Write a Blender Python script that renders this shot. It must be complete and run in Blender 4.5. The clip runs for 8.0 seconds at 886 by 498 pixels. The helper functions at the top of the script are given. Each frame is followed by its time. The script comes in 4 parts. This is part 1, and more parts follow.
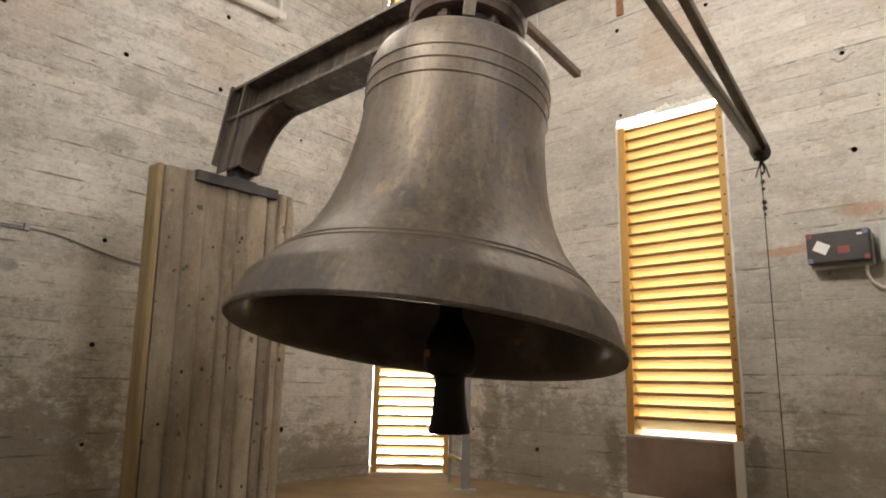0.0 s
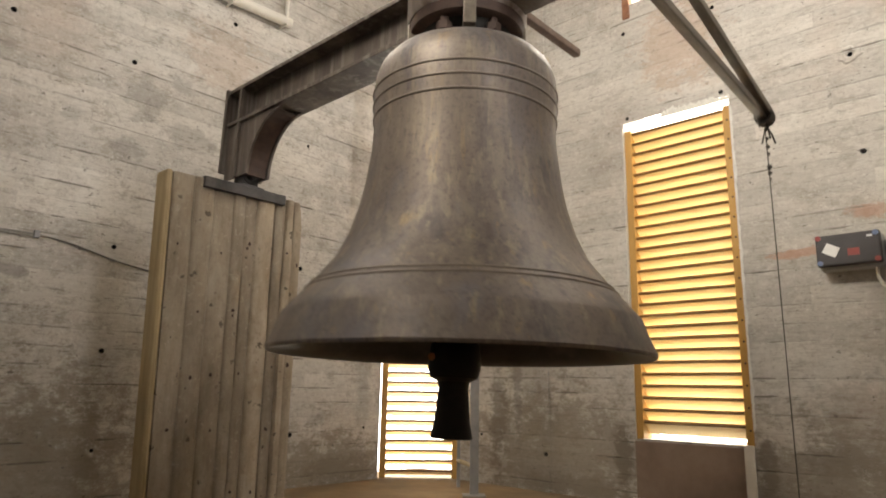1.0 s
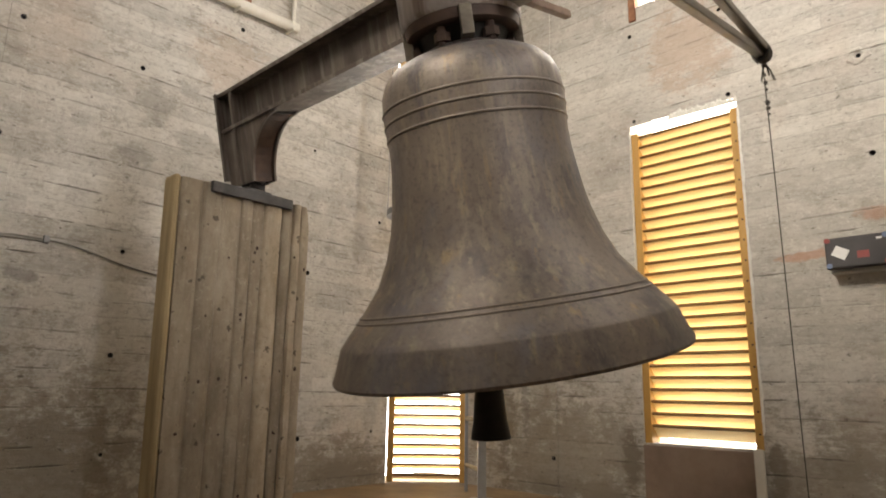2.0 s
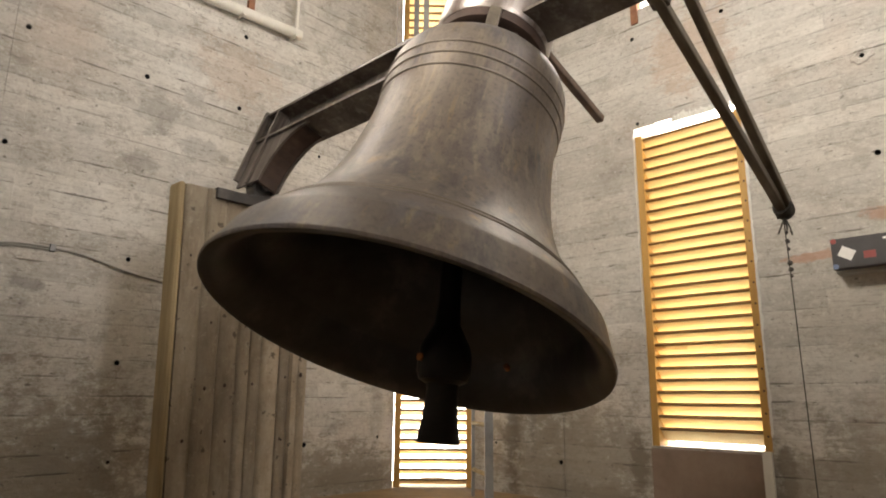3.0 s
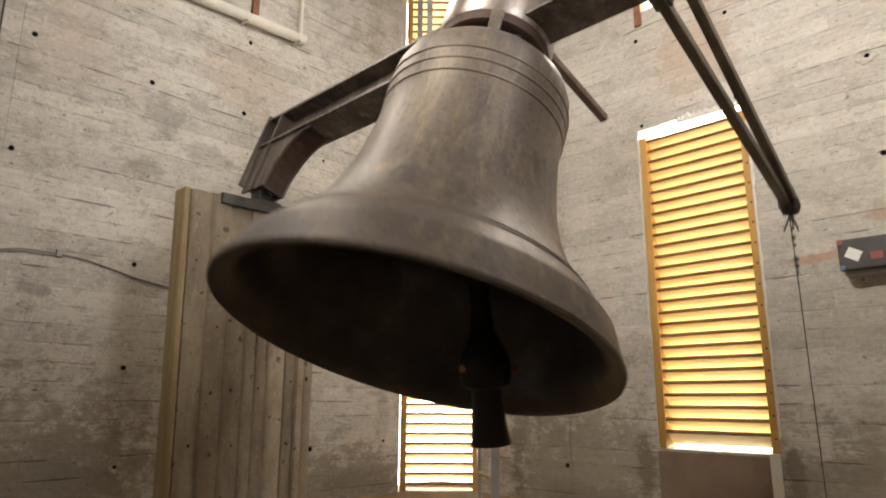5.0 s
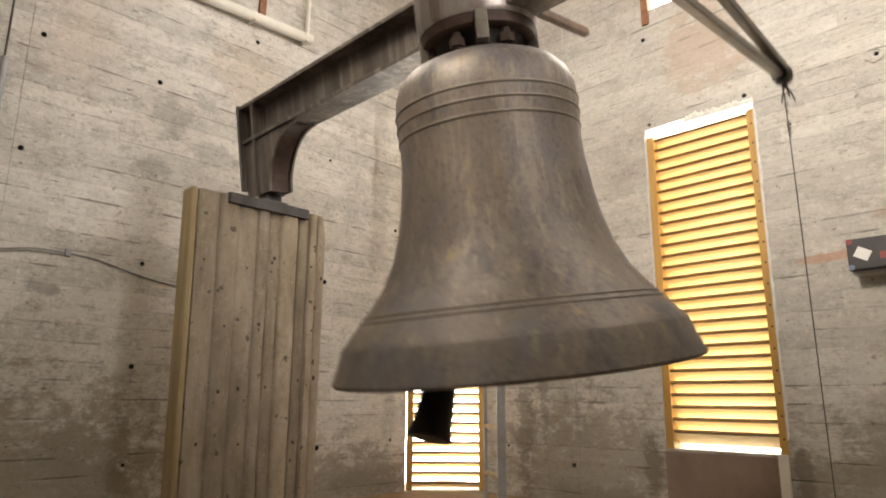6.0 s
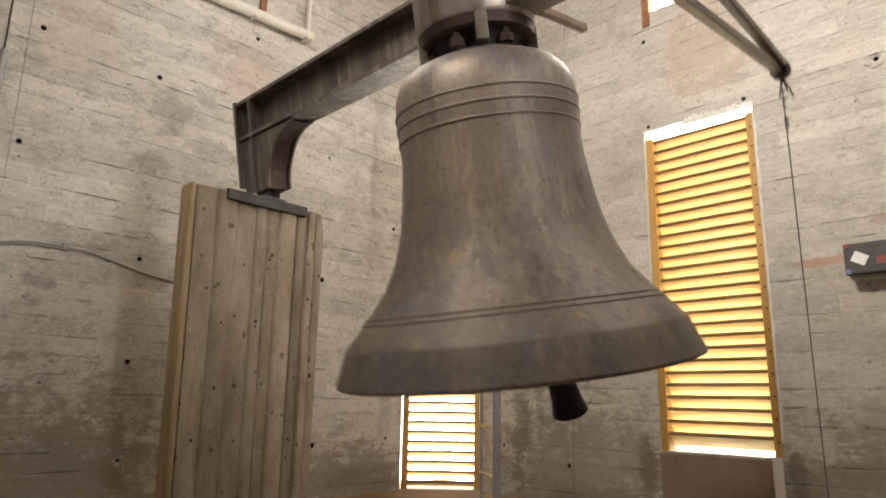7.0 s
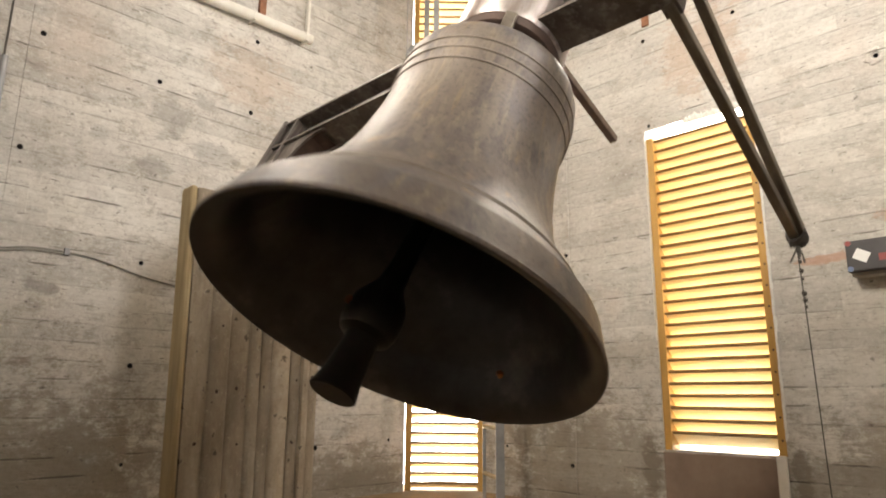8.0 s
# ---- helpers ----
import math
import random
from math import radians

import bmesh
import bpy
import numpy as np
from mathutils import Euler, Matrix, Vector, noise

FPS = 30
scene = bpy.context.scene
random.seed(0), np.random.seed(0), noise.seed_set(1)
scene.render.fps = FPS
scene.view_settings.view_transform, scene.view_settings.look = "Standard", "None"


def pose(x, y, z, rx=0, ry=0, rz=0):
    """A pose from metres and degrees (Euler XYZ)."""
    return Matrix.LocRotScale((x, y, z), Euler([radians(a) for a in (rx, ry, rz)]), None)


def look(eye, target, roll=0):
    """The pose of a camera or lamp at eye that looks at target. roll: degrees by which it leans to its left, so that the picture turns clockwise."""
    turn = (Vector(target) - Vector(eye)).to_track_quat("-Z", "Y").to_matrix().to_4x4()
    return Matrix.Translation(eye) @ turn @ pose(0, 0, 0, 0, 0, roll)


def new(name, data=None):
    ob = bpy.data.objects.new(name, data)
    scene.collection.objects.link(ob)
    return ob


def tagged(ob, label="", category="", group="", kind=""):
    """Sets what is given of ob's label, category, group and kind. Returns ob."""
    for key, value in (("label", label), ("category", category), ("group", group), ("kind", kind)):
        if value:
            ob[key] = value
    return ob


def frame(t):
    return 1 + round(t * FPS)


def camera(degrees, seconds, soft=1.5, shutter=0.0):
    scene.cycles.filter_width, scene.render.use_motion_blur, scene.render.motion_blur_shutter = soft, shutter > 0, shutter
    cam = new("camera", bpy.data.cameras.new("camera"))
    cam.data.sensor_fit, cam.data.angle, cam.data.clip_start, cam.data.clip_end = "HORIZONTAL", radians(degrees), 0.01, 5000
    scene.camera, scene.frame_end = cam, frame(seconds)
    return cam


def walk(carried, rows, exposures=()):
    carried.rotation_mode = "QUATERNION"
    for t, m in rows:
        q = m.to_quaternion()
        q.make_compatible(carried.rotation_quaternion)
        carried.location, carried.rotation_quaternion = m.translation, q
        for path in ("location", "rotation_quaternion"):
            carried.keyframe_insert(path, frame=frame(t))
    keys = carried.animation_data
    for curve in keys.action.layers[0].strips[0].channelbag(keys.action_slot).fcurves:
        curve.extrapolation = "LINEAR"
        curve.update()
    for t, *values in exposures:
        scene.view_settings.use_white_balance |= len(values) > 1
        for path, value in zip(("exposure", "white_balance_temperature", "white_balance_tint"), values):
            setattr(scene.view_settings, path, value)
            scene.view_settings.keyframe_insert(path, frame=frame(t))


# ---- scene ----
H = 0.64          # camera height over the floor
PX, PY, PZ = -1.41, 1.602, 1.645   # swing axis runs along x through (PY, PZ); bell axis at PX
DROP = 0.035       # the yoke is built this much above where it hangs from the axis
XL, YR = -3.72, 3.74             # inner faces of the two far walls
XE, YS = 0.80, -0.65             # inner faces of the two near walls
TOP = 5.00

cam = camera(67.9, 8.0, 1.9, 0.5)


def aim(yaw, pitch, roll):
    return pose(0, 0, H, 90 + pitch, 0, yaw) @ pose(0, 0, 0, 0, 0, roll)


walk(cam, [
    (0.0, aim(42.53, 11.60, 1.27)), (0.5, aim(42.82, 11.92, 0.93)), (1.0, aim(43.18, 11.99, 1.06)),
    (1.5, aim(43.51, 12.09, 1.14)), (2.0, aim(43.80, 12.30, 1.00)), (2.5, aim(44.05, 12.52, 0.70)),
    (3.0, aim(44.22, 12.68, 0.50)), (3.5, aim(44.21, 12.69, 0.53)), (4.0, aim(44.23, 12.74, 0.72)),
    (4.5, aim(44.36, 12.93, 0.38)), (5.0, aim(44.65, 12.97, 0.25)), (5.5, aim(45.00, 12.95, 0.25)),
    (6.0, aim(45.24, 12.91, 0.40)), (6.5, aim(45.09, 12.85, 0.75)), (7.0, aim(45.05, 12.84, 1.11)),
    (7.5, aim(45.05, 12.82, 0.80)), (8.0, aim(45.17, 12.94, 0.57))],
     [(0.0, 0.08), (4.5, 0.06), (5.4, 0.20), (6.0, 0.33), (6.5, 0.27), (7.0, 0.20), (7.5, 0.18), (8.0, 0.50)])

# ---- light ----
world = bpy.data.worlds.new("world")
scene.world = world
world.use_nodes = True
wn = world.node_tree.nodes
sky = wn.new("ShaderNodeTexSky")
sky.sky_type, sky.sun_disc = "NISHITA", False
sky.sun_elevation, sky.sun_rotation = radians(75), radians(30)
wn["Background"].inputs["Strength"].default_value = 0.15
world.node_tree.links.new(sky.outputs[0], wn["Background"].inputs["Color"])

sun = new("sun", bpy.data.lights.new("sun", "SUN"))
sun.data.energy, sun.data.angle, sun.data.color = 4.0, radians(0.5), (1.0, 0.95, 0.87)
sun.matrix_world = look((1.2, 2.1, 9), (0, 0, 0))


def daylight(name, m, wide, high, watts, spread=3.1, colour=(1.0, 0.89, 0.77)):
    """The sky's light, or added fill, through an opening; only the north is seen."""
    lamp = new(name, bpy.data.lights.new(name, "AREA"))
    lamp.data.shape, lamp.data.size, lamp.data.size_y = "RECTANGLE", wide, high
    lamp.data.energy, lamp.data.color, lamp.data.spread = watts, colour, spread
    lamp.matrix_world = m
    return lamp


# windows: the place and size of each opening
WIN_X0, WIN_X1, WIN_Z0, WIN_Z1 = -1.915, -1.243, 0.372, 2.300
UP_X0, UP_X1, UP_Z0, UP_Z1 = -1.88, -1.22, 3.19, 4.30
daylight("daylight_north", look((-1.55, YR + 0.02, 3.75), (-1.4, 1.2, 2.6)), 0.62, 1.05, 19)
daylight("daylight_south", look((-1.40, YS - 0.02, 3.65), (-0.80, 3.7, 1.55)), 0.70, 1.2, 35, 1.6, (1.0, 0.90, 0.775))
# Next two: fill through added, unseen openings, for the bell and west wall.
daylight("daylight_west", look((XL - 0.02, 1.45, 4.20), (0.4, 1.5, 1.9)), 0.60, 0.9, 25, 2.6)
daylight("daylight_east_upper", look((XE + 0.02, 2.55, 3.80), (-3.7, 2.7, 2.3)), 0.60, 0.9, 34, 2.2, (1.0, 0.935, 0.875))
daylight("daylight_east", look((XE + 0.02, 0.86, 2.42), (-3.7, 1.15, 2.6)), 0.30, 1.0, 11, 1.5, (1.0, 0.935, 0.875))


# ---- materials ----
def material(name, rough=0.6, metal=0.0):
    m = bpy.data.materials.new(name)
    m.use_nodes = True
    b = m.node_tree.nodes["Principled BSDF"]
    b.inputs["Roughness"].default_value, b.inputs["Metallic"].default_value = rough, metal
    return m, m.node_tree.nodes, m.node_tree.links, b


def add_noise(n, l, scale, detail=6.0, rough=0.6, stretch=None, coord="Object"):
    c = n.new("ShaderNodeTexCoord")
    t = n.new("ShaderNodeTexNoise")
    t.inputs["Scale"].default_value, t.inputs["Detail"].default_value, t.inputs["Roughness"].default_value = scale, detail, rough
    if stretch:
        mp = n.new("ShaderNodeMapping")
        mp.inputs["Scale"].default_value = stretch
        l.new(c.outputs[coord], mp.inputs["Vector"])
        l.new(mp.outputs[0], t.inputs["Vector"])
    else:
        l.new(c.outputs[coord], t.inputs["Vector"])
    return t.outputs["Fac"]


def ramp(n, l, fac, stops):
    r = n.new("ShaderNodeValToRGB")
    e = r.color_ramp.elements
    while len(e) < len(stops):
        e.new(0.5)
    for k, (at, col) in zip(e, stops):
        k.position, k.color = at, (*col, 1) if len(col) == 3 else col
    l.new(fac, r.inputs[0])
    return r.outputs[0]


def mix(n, l, a, b, fac, mode="MIX"):
    x = n.new("ShaderNodeMix")
    x.data_type, x.blend_type = "RGBA", mode
    for s, v in ((x.inputs[6], a), (x.inputs[7], b), (x.inputs[0], fac)):
        if isinstance(v, (int, float)):
            s.default_value = v
        elif isinstance(v, tuple):
            s.default_value = (*v, 1)
        else:
            l.new(v, s)
    return x.outputs[2]


def calc(n, l, op, a, b=0.0, c=0.0):
    x = n.new("ShaderNodeMath")
    x.operation = op
    for s, v in zip(x.inputs, (a, b, c)):
        if isinstance(v, (int, float)):
            s.default_value = v
        else:
            l.new(v, s)
    return x.outputs[0]


def relief(n, l, b, height, strength=0.3, distance=0.01):
    x = n.new("ShaderNodeBump")
    x.inputs["Strength"].default_value, x.inputs["Distance"].default_value = strength, distance
    l.new(height, x.inputs["Height"])
    l.new(x.outputs[0], b.inputs["Normal"])


def board_concrete(name, along, mess=1.0, stains=()):
    """Board-marked concrete: courses of boards with leaking joints, grain, crusts and stains. along: 0 or 1, the wall's
    own axis.
    stains: stains and painted shade, (place along the wall, height, half width, half height, colour, strength)."""
    m, n, l, b = material(name, 0.93)
    c = n.new("ShaderNodeTexCoord")
    sp = n.new("ShaderNodeSeparateXYZ")
    l.new(c.outputs["Object"], sp.inputs[0])
    run = sp.outputs[along]
    wob = add_noise(n, l, 1.3, 3.0, 0.5)
    z = calc(n, l, "ADD", sp.outputs[2], calc(n, l, "MULTIPLY", wob, 0.012))
    board = calc(n, l, "DIVIDE", calc(n, l, "SUBTRACT", z, 0.071), 0.094)
    row = calc(n, l, "FLOOR", board)
    panel = calc(n, l, "FLOOR", calc(n, l, "DIVIDE", calc(n, l, "ADD", run, calc(n, l, "MULTIPLY", row, 0.71)), 2.3))

    def white(v, w=None):
        x = n.new("ShaderNodeTexWhiteNoise")
        if w is None:
            x.noise_dimensions = "1D"
            l.new(v, x.inputs["W"])
        else:
            x.noise_dimensions = "2D"
            k = n.new("ShaderNodeCombineXYZ")
            l.new(v, k.inputs[0])
            l.new(w, k.inputs[1])
            l.new(k.outputs[0], x.inputs["Vector"])
        return x.outputs["Value"]

    def on_board(sx, sz, scale, detail, rough):
        """Noise that breaks off at each board's edge."""
        k = n.new("ShaderNodeCombineXYZ")
        l.new(calc(n, l, "MULTIPLY", run, sx), k.inputs[0])
        l.new(calc(n, l, "MULTIPLY", calc(n, l, "ADD", row, calc(n, l, "MULTIPLY", panel, 3.7)), 5.31), k.inputs[1])
        l.new(calc(n, l, "MULTIPLY", z, sz), k.inputs[2])
        t = n.new("ShaderNodeTexNoise")
        t.inputs["Scale"].default_value, t.inputs["Detail"].default_value, t.inputs["Roughness"].default_value = scale, detail, rough
        l.new(k.outputs[0], t.inputs["Vector"])
        return t.outputs["Fac"]

    tone = white(row, panel)
    fr = calc(n, l, "FRACT", board)
    edge = calc(n, l, "MINIMUM", fr, calc(n, l, "SUBTRACT", 1.0, fr))
    near = calc(n, l, "FLOOR", calc(n, l, "ADD", board, 0.5))
    brk = add_noise(n, l, 4.2, 6.0, 0.70, (1.0, 5.0, 5.0) if along == 0 else (5.0, 1.0, 5.0))
    line = n.new("ShaderNodeMapRange")
    line.inputs["From Min"].default_value, line.inputs["From Max"].default_value = 0.015, 0.075
    line.inputs["To Min"].default_value, line.inputs["To Max"].default_value = 1.0, 0.0
    l.new(edge, line.inputs["Value"])
    keep = ramp(n, l, white(near), [(0.15, (0.25, 0.25, 0.25)), (0.75, (1, 1, 1))])
    joint = calc(n, l, "MULTIPLY", line.outputs[0], ramp(n, l, brk, [(0.49, (0.05, 0.05, 0.05)), (0.58, (1, 1, 1))]))
    joint = calc(n, l, "MULTIPLY", joint, keep)
    grain = on_board(1.3, 17.0, 5.0, 8.0, 0.72)
    wear = on_board(1.0, 3.0, 2.2, 6.0, 0.66)
    cloud = add_noise(n, l, 0.8, 6.0, 0.6)
    patch = add_noise(n, l, 2.0, 11.0, 0.76)
    crust = add_noise(n, l, 13.0, 9.0, 0.80, (1.0, 1.0, 1.5))
    fine = add_noise(n, l, 70.0, 6.0, 0.75)
    col = ramp(n, l, cloud, [(0.32, (0.45, 0.42, 0.375)), (0.50, (0.535, 0.507, 0.46)), (0.68, (0.61, 0.585, 0.54))])
    g = n.new("ShaderNodeCombineColor")
    t = calc(n, l, "ADD", calc(n, l, "MULTIPLY_ADD", tone, 0.20, 0.70), calc(n, l, "MULTIPLY", wear, 0.42))
    for k in range(3):
        l.new(t, g.inputs[k])
    col = mix(n, l, col, g.outputs[0], 1.0, "MULTIPLY")
    col = mix(n, l, col, (0.27, 0.25, 0.22), ramp(n, l, patch, [(0.50, (0, 0, 0)), (0.60, (0.22 * mess,) * 3), (0.72, (0.6 * mess,) * 3)]))
    col = mix(n, l, col, (0.26, 0.24, 0.21), ramp(n, l, grain, [(0.52, (0, 0, 0)), (0.72, (0.6, 0.6, 0.6))]))
    col = mix(n, l, col, (0.68, 0.66, 0.61), ramp(n, l, crust, [(0.36, (0.45, 0.45, 0.45)), (0.45, (0, 0, 0))]))
    col = mix(n, l, col, (0.22, 0.20, 0.17), ramp(n, l, crust, [(0.55, (0, 0, 0)), (0.64, (0.42 * mess,) * 3)]))
    scab = add_noise(n, l, 5.0, 12.0, 0.82, (1.0, 1.0, 1.7))
    col = mix(n, l, col, (0.24, 0.205, 0.16), ramp(n, l, scab, [(0.535, (0, 0, 0)), (0.56, (0.30 * mess,) * 3), (0.70, (0.55 * mess,) * 3)]))
    speck = add_noise(n, l, 38.0, 8.0, 0.8)
    col = mix(n, l, col, (0.20, 0.175, 0.145), ramp(n, l, speck, [(0.54, (0, 0, 0)), (0.66, (0.5, 0.5, 0.5))]))
    col = mix(n, l, col, (0.74, 0.72, 0.67), ramp(n, l, speck, [(0.36, (0.5, 0.5, 0.5)), (0.44, (0, 0, 0))]))
    nick = add_noise(n, l, 9.0, 5.0, 0.7, (1.0, 6.0, 6.0) if along == 0 else (6.0, 1.0, 6.0))
    nick = ramp(n, l, nick, [(0.638, (0, 0, 0)), (0.672, (0.8, 0.8, 0.8))])
    col = mix(n, l, col, (0.10, 0.085, 0.07), nick)
    bloom = add_noise(n, l, 0.9, 5.0, 0.6, (1.3, 0.9, 1.1))
    col = mix(n, l, col, (0.52, 0.40, 0.32), ramp(n, l, bloom, [(0.56, (0, 0, 0)), (0.72, (0.4, 0.4, 0.4))]))
    ragged = add_noise(n, l, 7.0, 12.0, 0.82, (1.0, 1.0, 1.5))
    for at, up, hw, hh, shade, much in stains:
        dx = calc(n, l, "DIVIDE", calc(n, l, "SUBTRACT", run, at), hw)
        dz = calc(n, l, "DIVIDE", calc(n, l, "SUBTRACT", sp.outputs[2], up), hh)
        d = calc(n, l, "SQRT", calc(n, l, "ADD", calc(n, l, "MULTIPLY", dx, dx), calc(n, l, "MULTIPLY", dz, dz)))
        k = calc(n, l, "ADD", d, calc(n, l, "MULTIPLY_ADD", ragged, 3.8, -1.9))
        k = ramp(n, l, k, [(0.50, (much,) * 3), (0.74, (much * 0.35,) * 3), (0.88, (0, 0, 0))])
        col = mix(n, l, col, shade, k)
    col = mix(n, l, col, (0.12, 0.105, 0.085), calc(n, l, "MULTIPLY", joint, 0.8))
    pit = ramp(n, l, add_noise(n, l, 24.0, 4.0, 0.66, (1.0, 1.0, 1.4)), [(0.305, (1, 1, 1)), (0.345, (0, 0, 0))])
    col = mix(n, l, col, (0.11, 0.095, 0.08), calc(n, l, "MULTIPLY", pit, 0.7))
    l.new(col, b.inputs["Base Color"])
    h = calc(n, l, "ADD", calc(n, l, "MULTIPLY", grain, 0.5), calc(n, l, "MULTIPLY", fine, 0.3))
    h = calc(n, l, "ADD", h, calc(n, l, "MULTIPLY", tone, 0.25))
    h = calc(n, l, "SUBTRACT", h, calc(n, l, "ADD", calc(n, l, "MULTIPLY", crust, 1.0), calc(n, l, "ADD", calc(n, l, "MULTIPLY", speck, 0.6), calc(n, l, "MULTIPLY", nick, 0.5))))
    h = calc(n, l, "SUBTRACT", h, calc(n, l, "ADD", calc(n, l, "MULTIPLY", joint, 1.2), pit))
    relief(n, l, b, h, 0.6, 0.008)
    return m


# The two darkest also hold shade of the lower walls, put into colour.
RUST, STAIN_SHADE, EARTH, GRIME_SHADE = (0.46, 0.20, 0.09), (0.20, 0.185, 0.165), (0.44, 0.33, 0.25), (0.205, 0.168, 0.118)
CONC_X = board_concrete("board_concrete_along_x", 0, 0.75, [
    (-0.95, 1.37, 0.16, 0.035, RUST, 0.5), (-0.58, 1.545, 0.15, 0.05, RUST, 0.42), (-1.52, 2.78, 0.34, 0.42, EARTH, 0.6), (-2.0, 0.26, 0.07, 0.22, STAIN_SHADE, 0.85),
    (-1.18, 0.27, 0.06, 0.20, STAIN_SHADE, 0.7), (-2.95, 0.45, 0.10, 0.55, STAIN_SHADE, 0.6), (-2.62, 0.75, 0.30, 0.5, STAIN_SHADE, 0.35), (-2.35, 0.06, 0.5, 0.09, STAIN_SHADE, 0.5), (-0.75, 0.45, 0.35, 0.4, STAIN_SHADE, 0.35),
    # Low broad patches and level bands: dirt plus wall shade, put into the colour.
    (-2.45, 0.22, 1.1, 0.60, GRIME_SHADE, 0.6), (-0.85, 0.10, 0.9, 0.55, GRIME_SHADE, 0.55), (-2.78, 0.62, 0.05, 0.45, STAIN_SHADE, 0.6), (-2.2, 0.95, 0.5, 0.12, GRIME_SHADE, 0.3), (-0.45, 0.85, 0.5, 0.1, GRIME_SHADE, 0.35)])
CONC_Y = board_concrete("board_concrete_along_y", 1, 1.12, [
    (1.42, 2.27, 0.15, 0.17, STAIN_SHADE, 0.42), (1.70, 2.10, 0.26, 0.09, STAIN_SHADE, 0.40), (1.35, 1.93, 0.13, 0.09, STAIN_SHADE, 0.42), (1.62, 2.42, 0.10, 0.07, STAIN_SHADE, 0.35), (1.05, 2.05, 0.10, 0.06, STAIN_SHADE, 0.3), (1.9, 2.7, 0.4, 0.3, EARTH, 0.35),
    # low patches: stains and dirt, with the lower wall's shade painted in
    (2.95, 0.10, 0.40, 0.11, STAIN_SHADE, 0.5), (2.75, 0.42, 0.12, 0.06, STAIN_SHADE, 0.35), (1.2, 0.35, 0.35, 0.3, STAIN_SHADE, 0.4), (0.85, 1.17, 0.12, 0.04, STAIN_SHADE, 0.6),
    (2.9, 0.10, 0.8, 0.30, GRIME_SHADE, 0.7), (1.0, 0.15, 0.9, 0.75, GRIME_SHADE, 0.62), (0.45, 0.75, 0.5, 0.4, GRIME_SHADE, 0.35), (3.15, 0.75, 0.10, 0.7, STAIN_SHADE, 0.35)])


def mottled(name, stops, scale, rough=0.7, metal=0.0, bump=0.2, dist=0.004, stretch=None, streak=None, detail=7.0, pits=False):
    m, n, l, b = material(name, rough, metal)
    a = add_noise(n, l, scale, detail, 0.65, stretch)
    col = ramp(n, l, a, stops)
    fine = add_noise(n, l, scale * 9, 6.0, 0.7)
    col = mix(n, l, col, stops[0][1], ramp(n, l, fine, [(0.58, (0, 0, 0)), (0.75, (0.5, 0.5, 0.5))]))
    if streak:
        s = add_noise(n, l, streak[0], 5.0, 0.6, streak[1])
        col = mix(n, l, col, streak[2], ramp(n, l, s, [(streak[3], (0, 0, 0)), (streak[3] + 0.16, (streak[4],) * 3)]))
    if pits:
        info = n.new("ShaderNodeObjectInfo")
        g = n.new("ShaderNodeCombineColor")
        tone = calc(n, l, "MULTIPLY_ADD", info.outputs["Random"], 0.58, 0.64)
        for k in range(3):
            l.new(tone, g.inputs[k])
        col = mix(n, l, col, g.outputs[0], 1.0, "MULTIPLY")
        crumb = add_noise(n, l, 30.0, 9.0, 0.8)
        col = mix(n, l, col, (0.17, 0.13, 0.09), ramp(n, l, crumb, [(0.54, (0, 0, 0)), (0.66, (0.5, 0.5, 0.5))]))
        col = mix(n, l, col, (0.56, 0.50, 0.41), ramp(n, l, crumb, [(0.34, (0.45, 0.45, 0.45)), (0.44, (0, 0, 0))]))
        pit = ramp(n, l, add_noise(n, l, 15.0, 4.0, 0.6), [(0.325, (1, 1, 1)), (0.36, (0, 0, 0))])
        col = mix(n, l, col, (0.06, 0.045, 0.03), calc(n, l, "MULTIPLY", pit, 0.8))
    l.new(col, b.inputs["Base Color"])
    relief(n, l, b, calc(n, l, "ADD", a, calc(n, l, "MULTIPLY", fine, 0.6)), bump, dist)
    return m


FLOOR = mottled("dusty_floor", [(0.3, (0.145, 0.098, 0.052)), (0.55, (0.235, 0.165, 0.090)), (0.75, (0.31, 0.225, 0.13))], 2.2, 0.9)
CEIL = mottled("ceiling_concrete", [(0.3, (0.36, 0.34, 0.31)), (0.6, (0.46, 0.44, 0.40)), (0.8, (0.52, 0.5, 0.46))], 1.4, 0.92)
PILLAR = mottled("pillar_concrete", [(0.30, (0.20, 0.158, 0.110)), (0.5, (0.325, 0.270, 0.200)), (0.70, (0.435, 0.375, 0.295))], 3.4, 0.9, 0, 0.5, 0.006, (2.2, 2.2, 0.75),
                 (9.0, (3.0, 3.0, 0.30), (0.16, 0.125, 0.085), 0.53, 0.32), detail=11.0, pits=True)
TAN_GRAIN = mottled("tan_grain", [(0.3, (0.25, 0.185, 0.095)), (0.5, (0.38, 0.295, 0.165)), (0.7, (0.48, 0.39, 0.24))], 3.0, 0.75, 0, 0.3, 0.003, (4, 4, 0.4))
STEEL = mottled("painted_steel_dusty", [(0.3, (0.050, 0.040, 0.034)), (0.5, (0.100, 0.082, 0.070)), (0.75, (0.20, 0.168, 0.140))], 5.0, 0.5, 0.35, 0.15, 0.002, (1.6, 1.6, 0.5),
                (12.0, (2.4, 2.4, 0.16), (0.27, 0.245, 0.22), 0.51, 0.6))
PLATE = mottled("dark_plate_steel", [(0.3, (0.03, 0.028, 0.028)), (0.55, (0.06, 0.056, 0.054)), (0.75, (0.12, 0.11, 0.10))], 9.0, 0.5, 0.4, 0.2, 0.002)
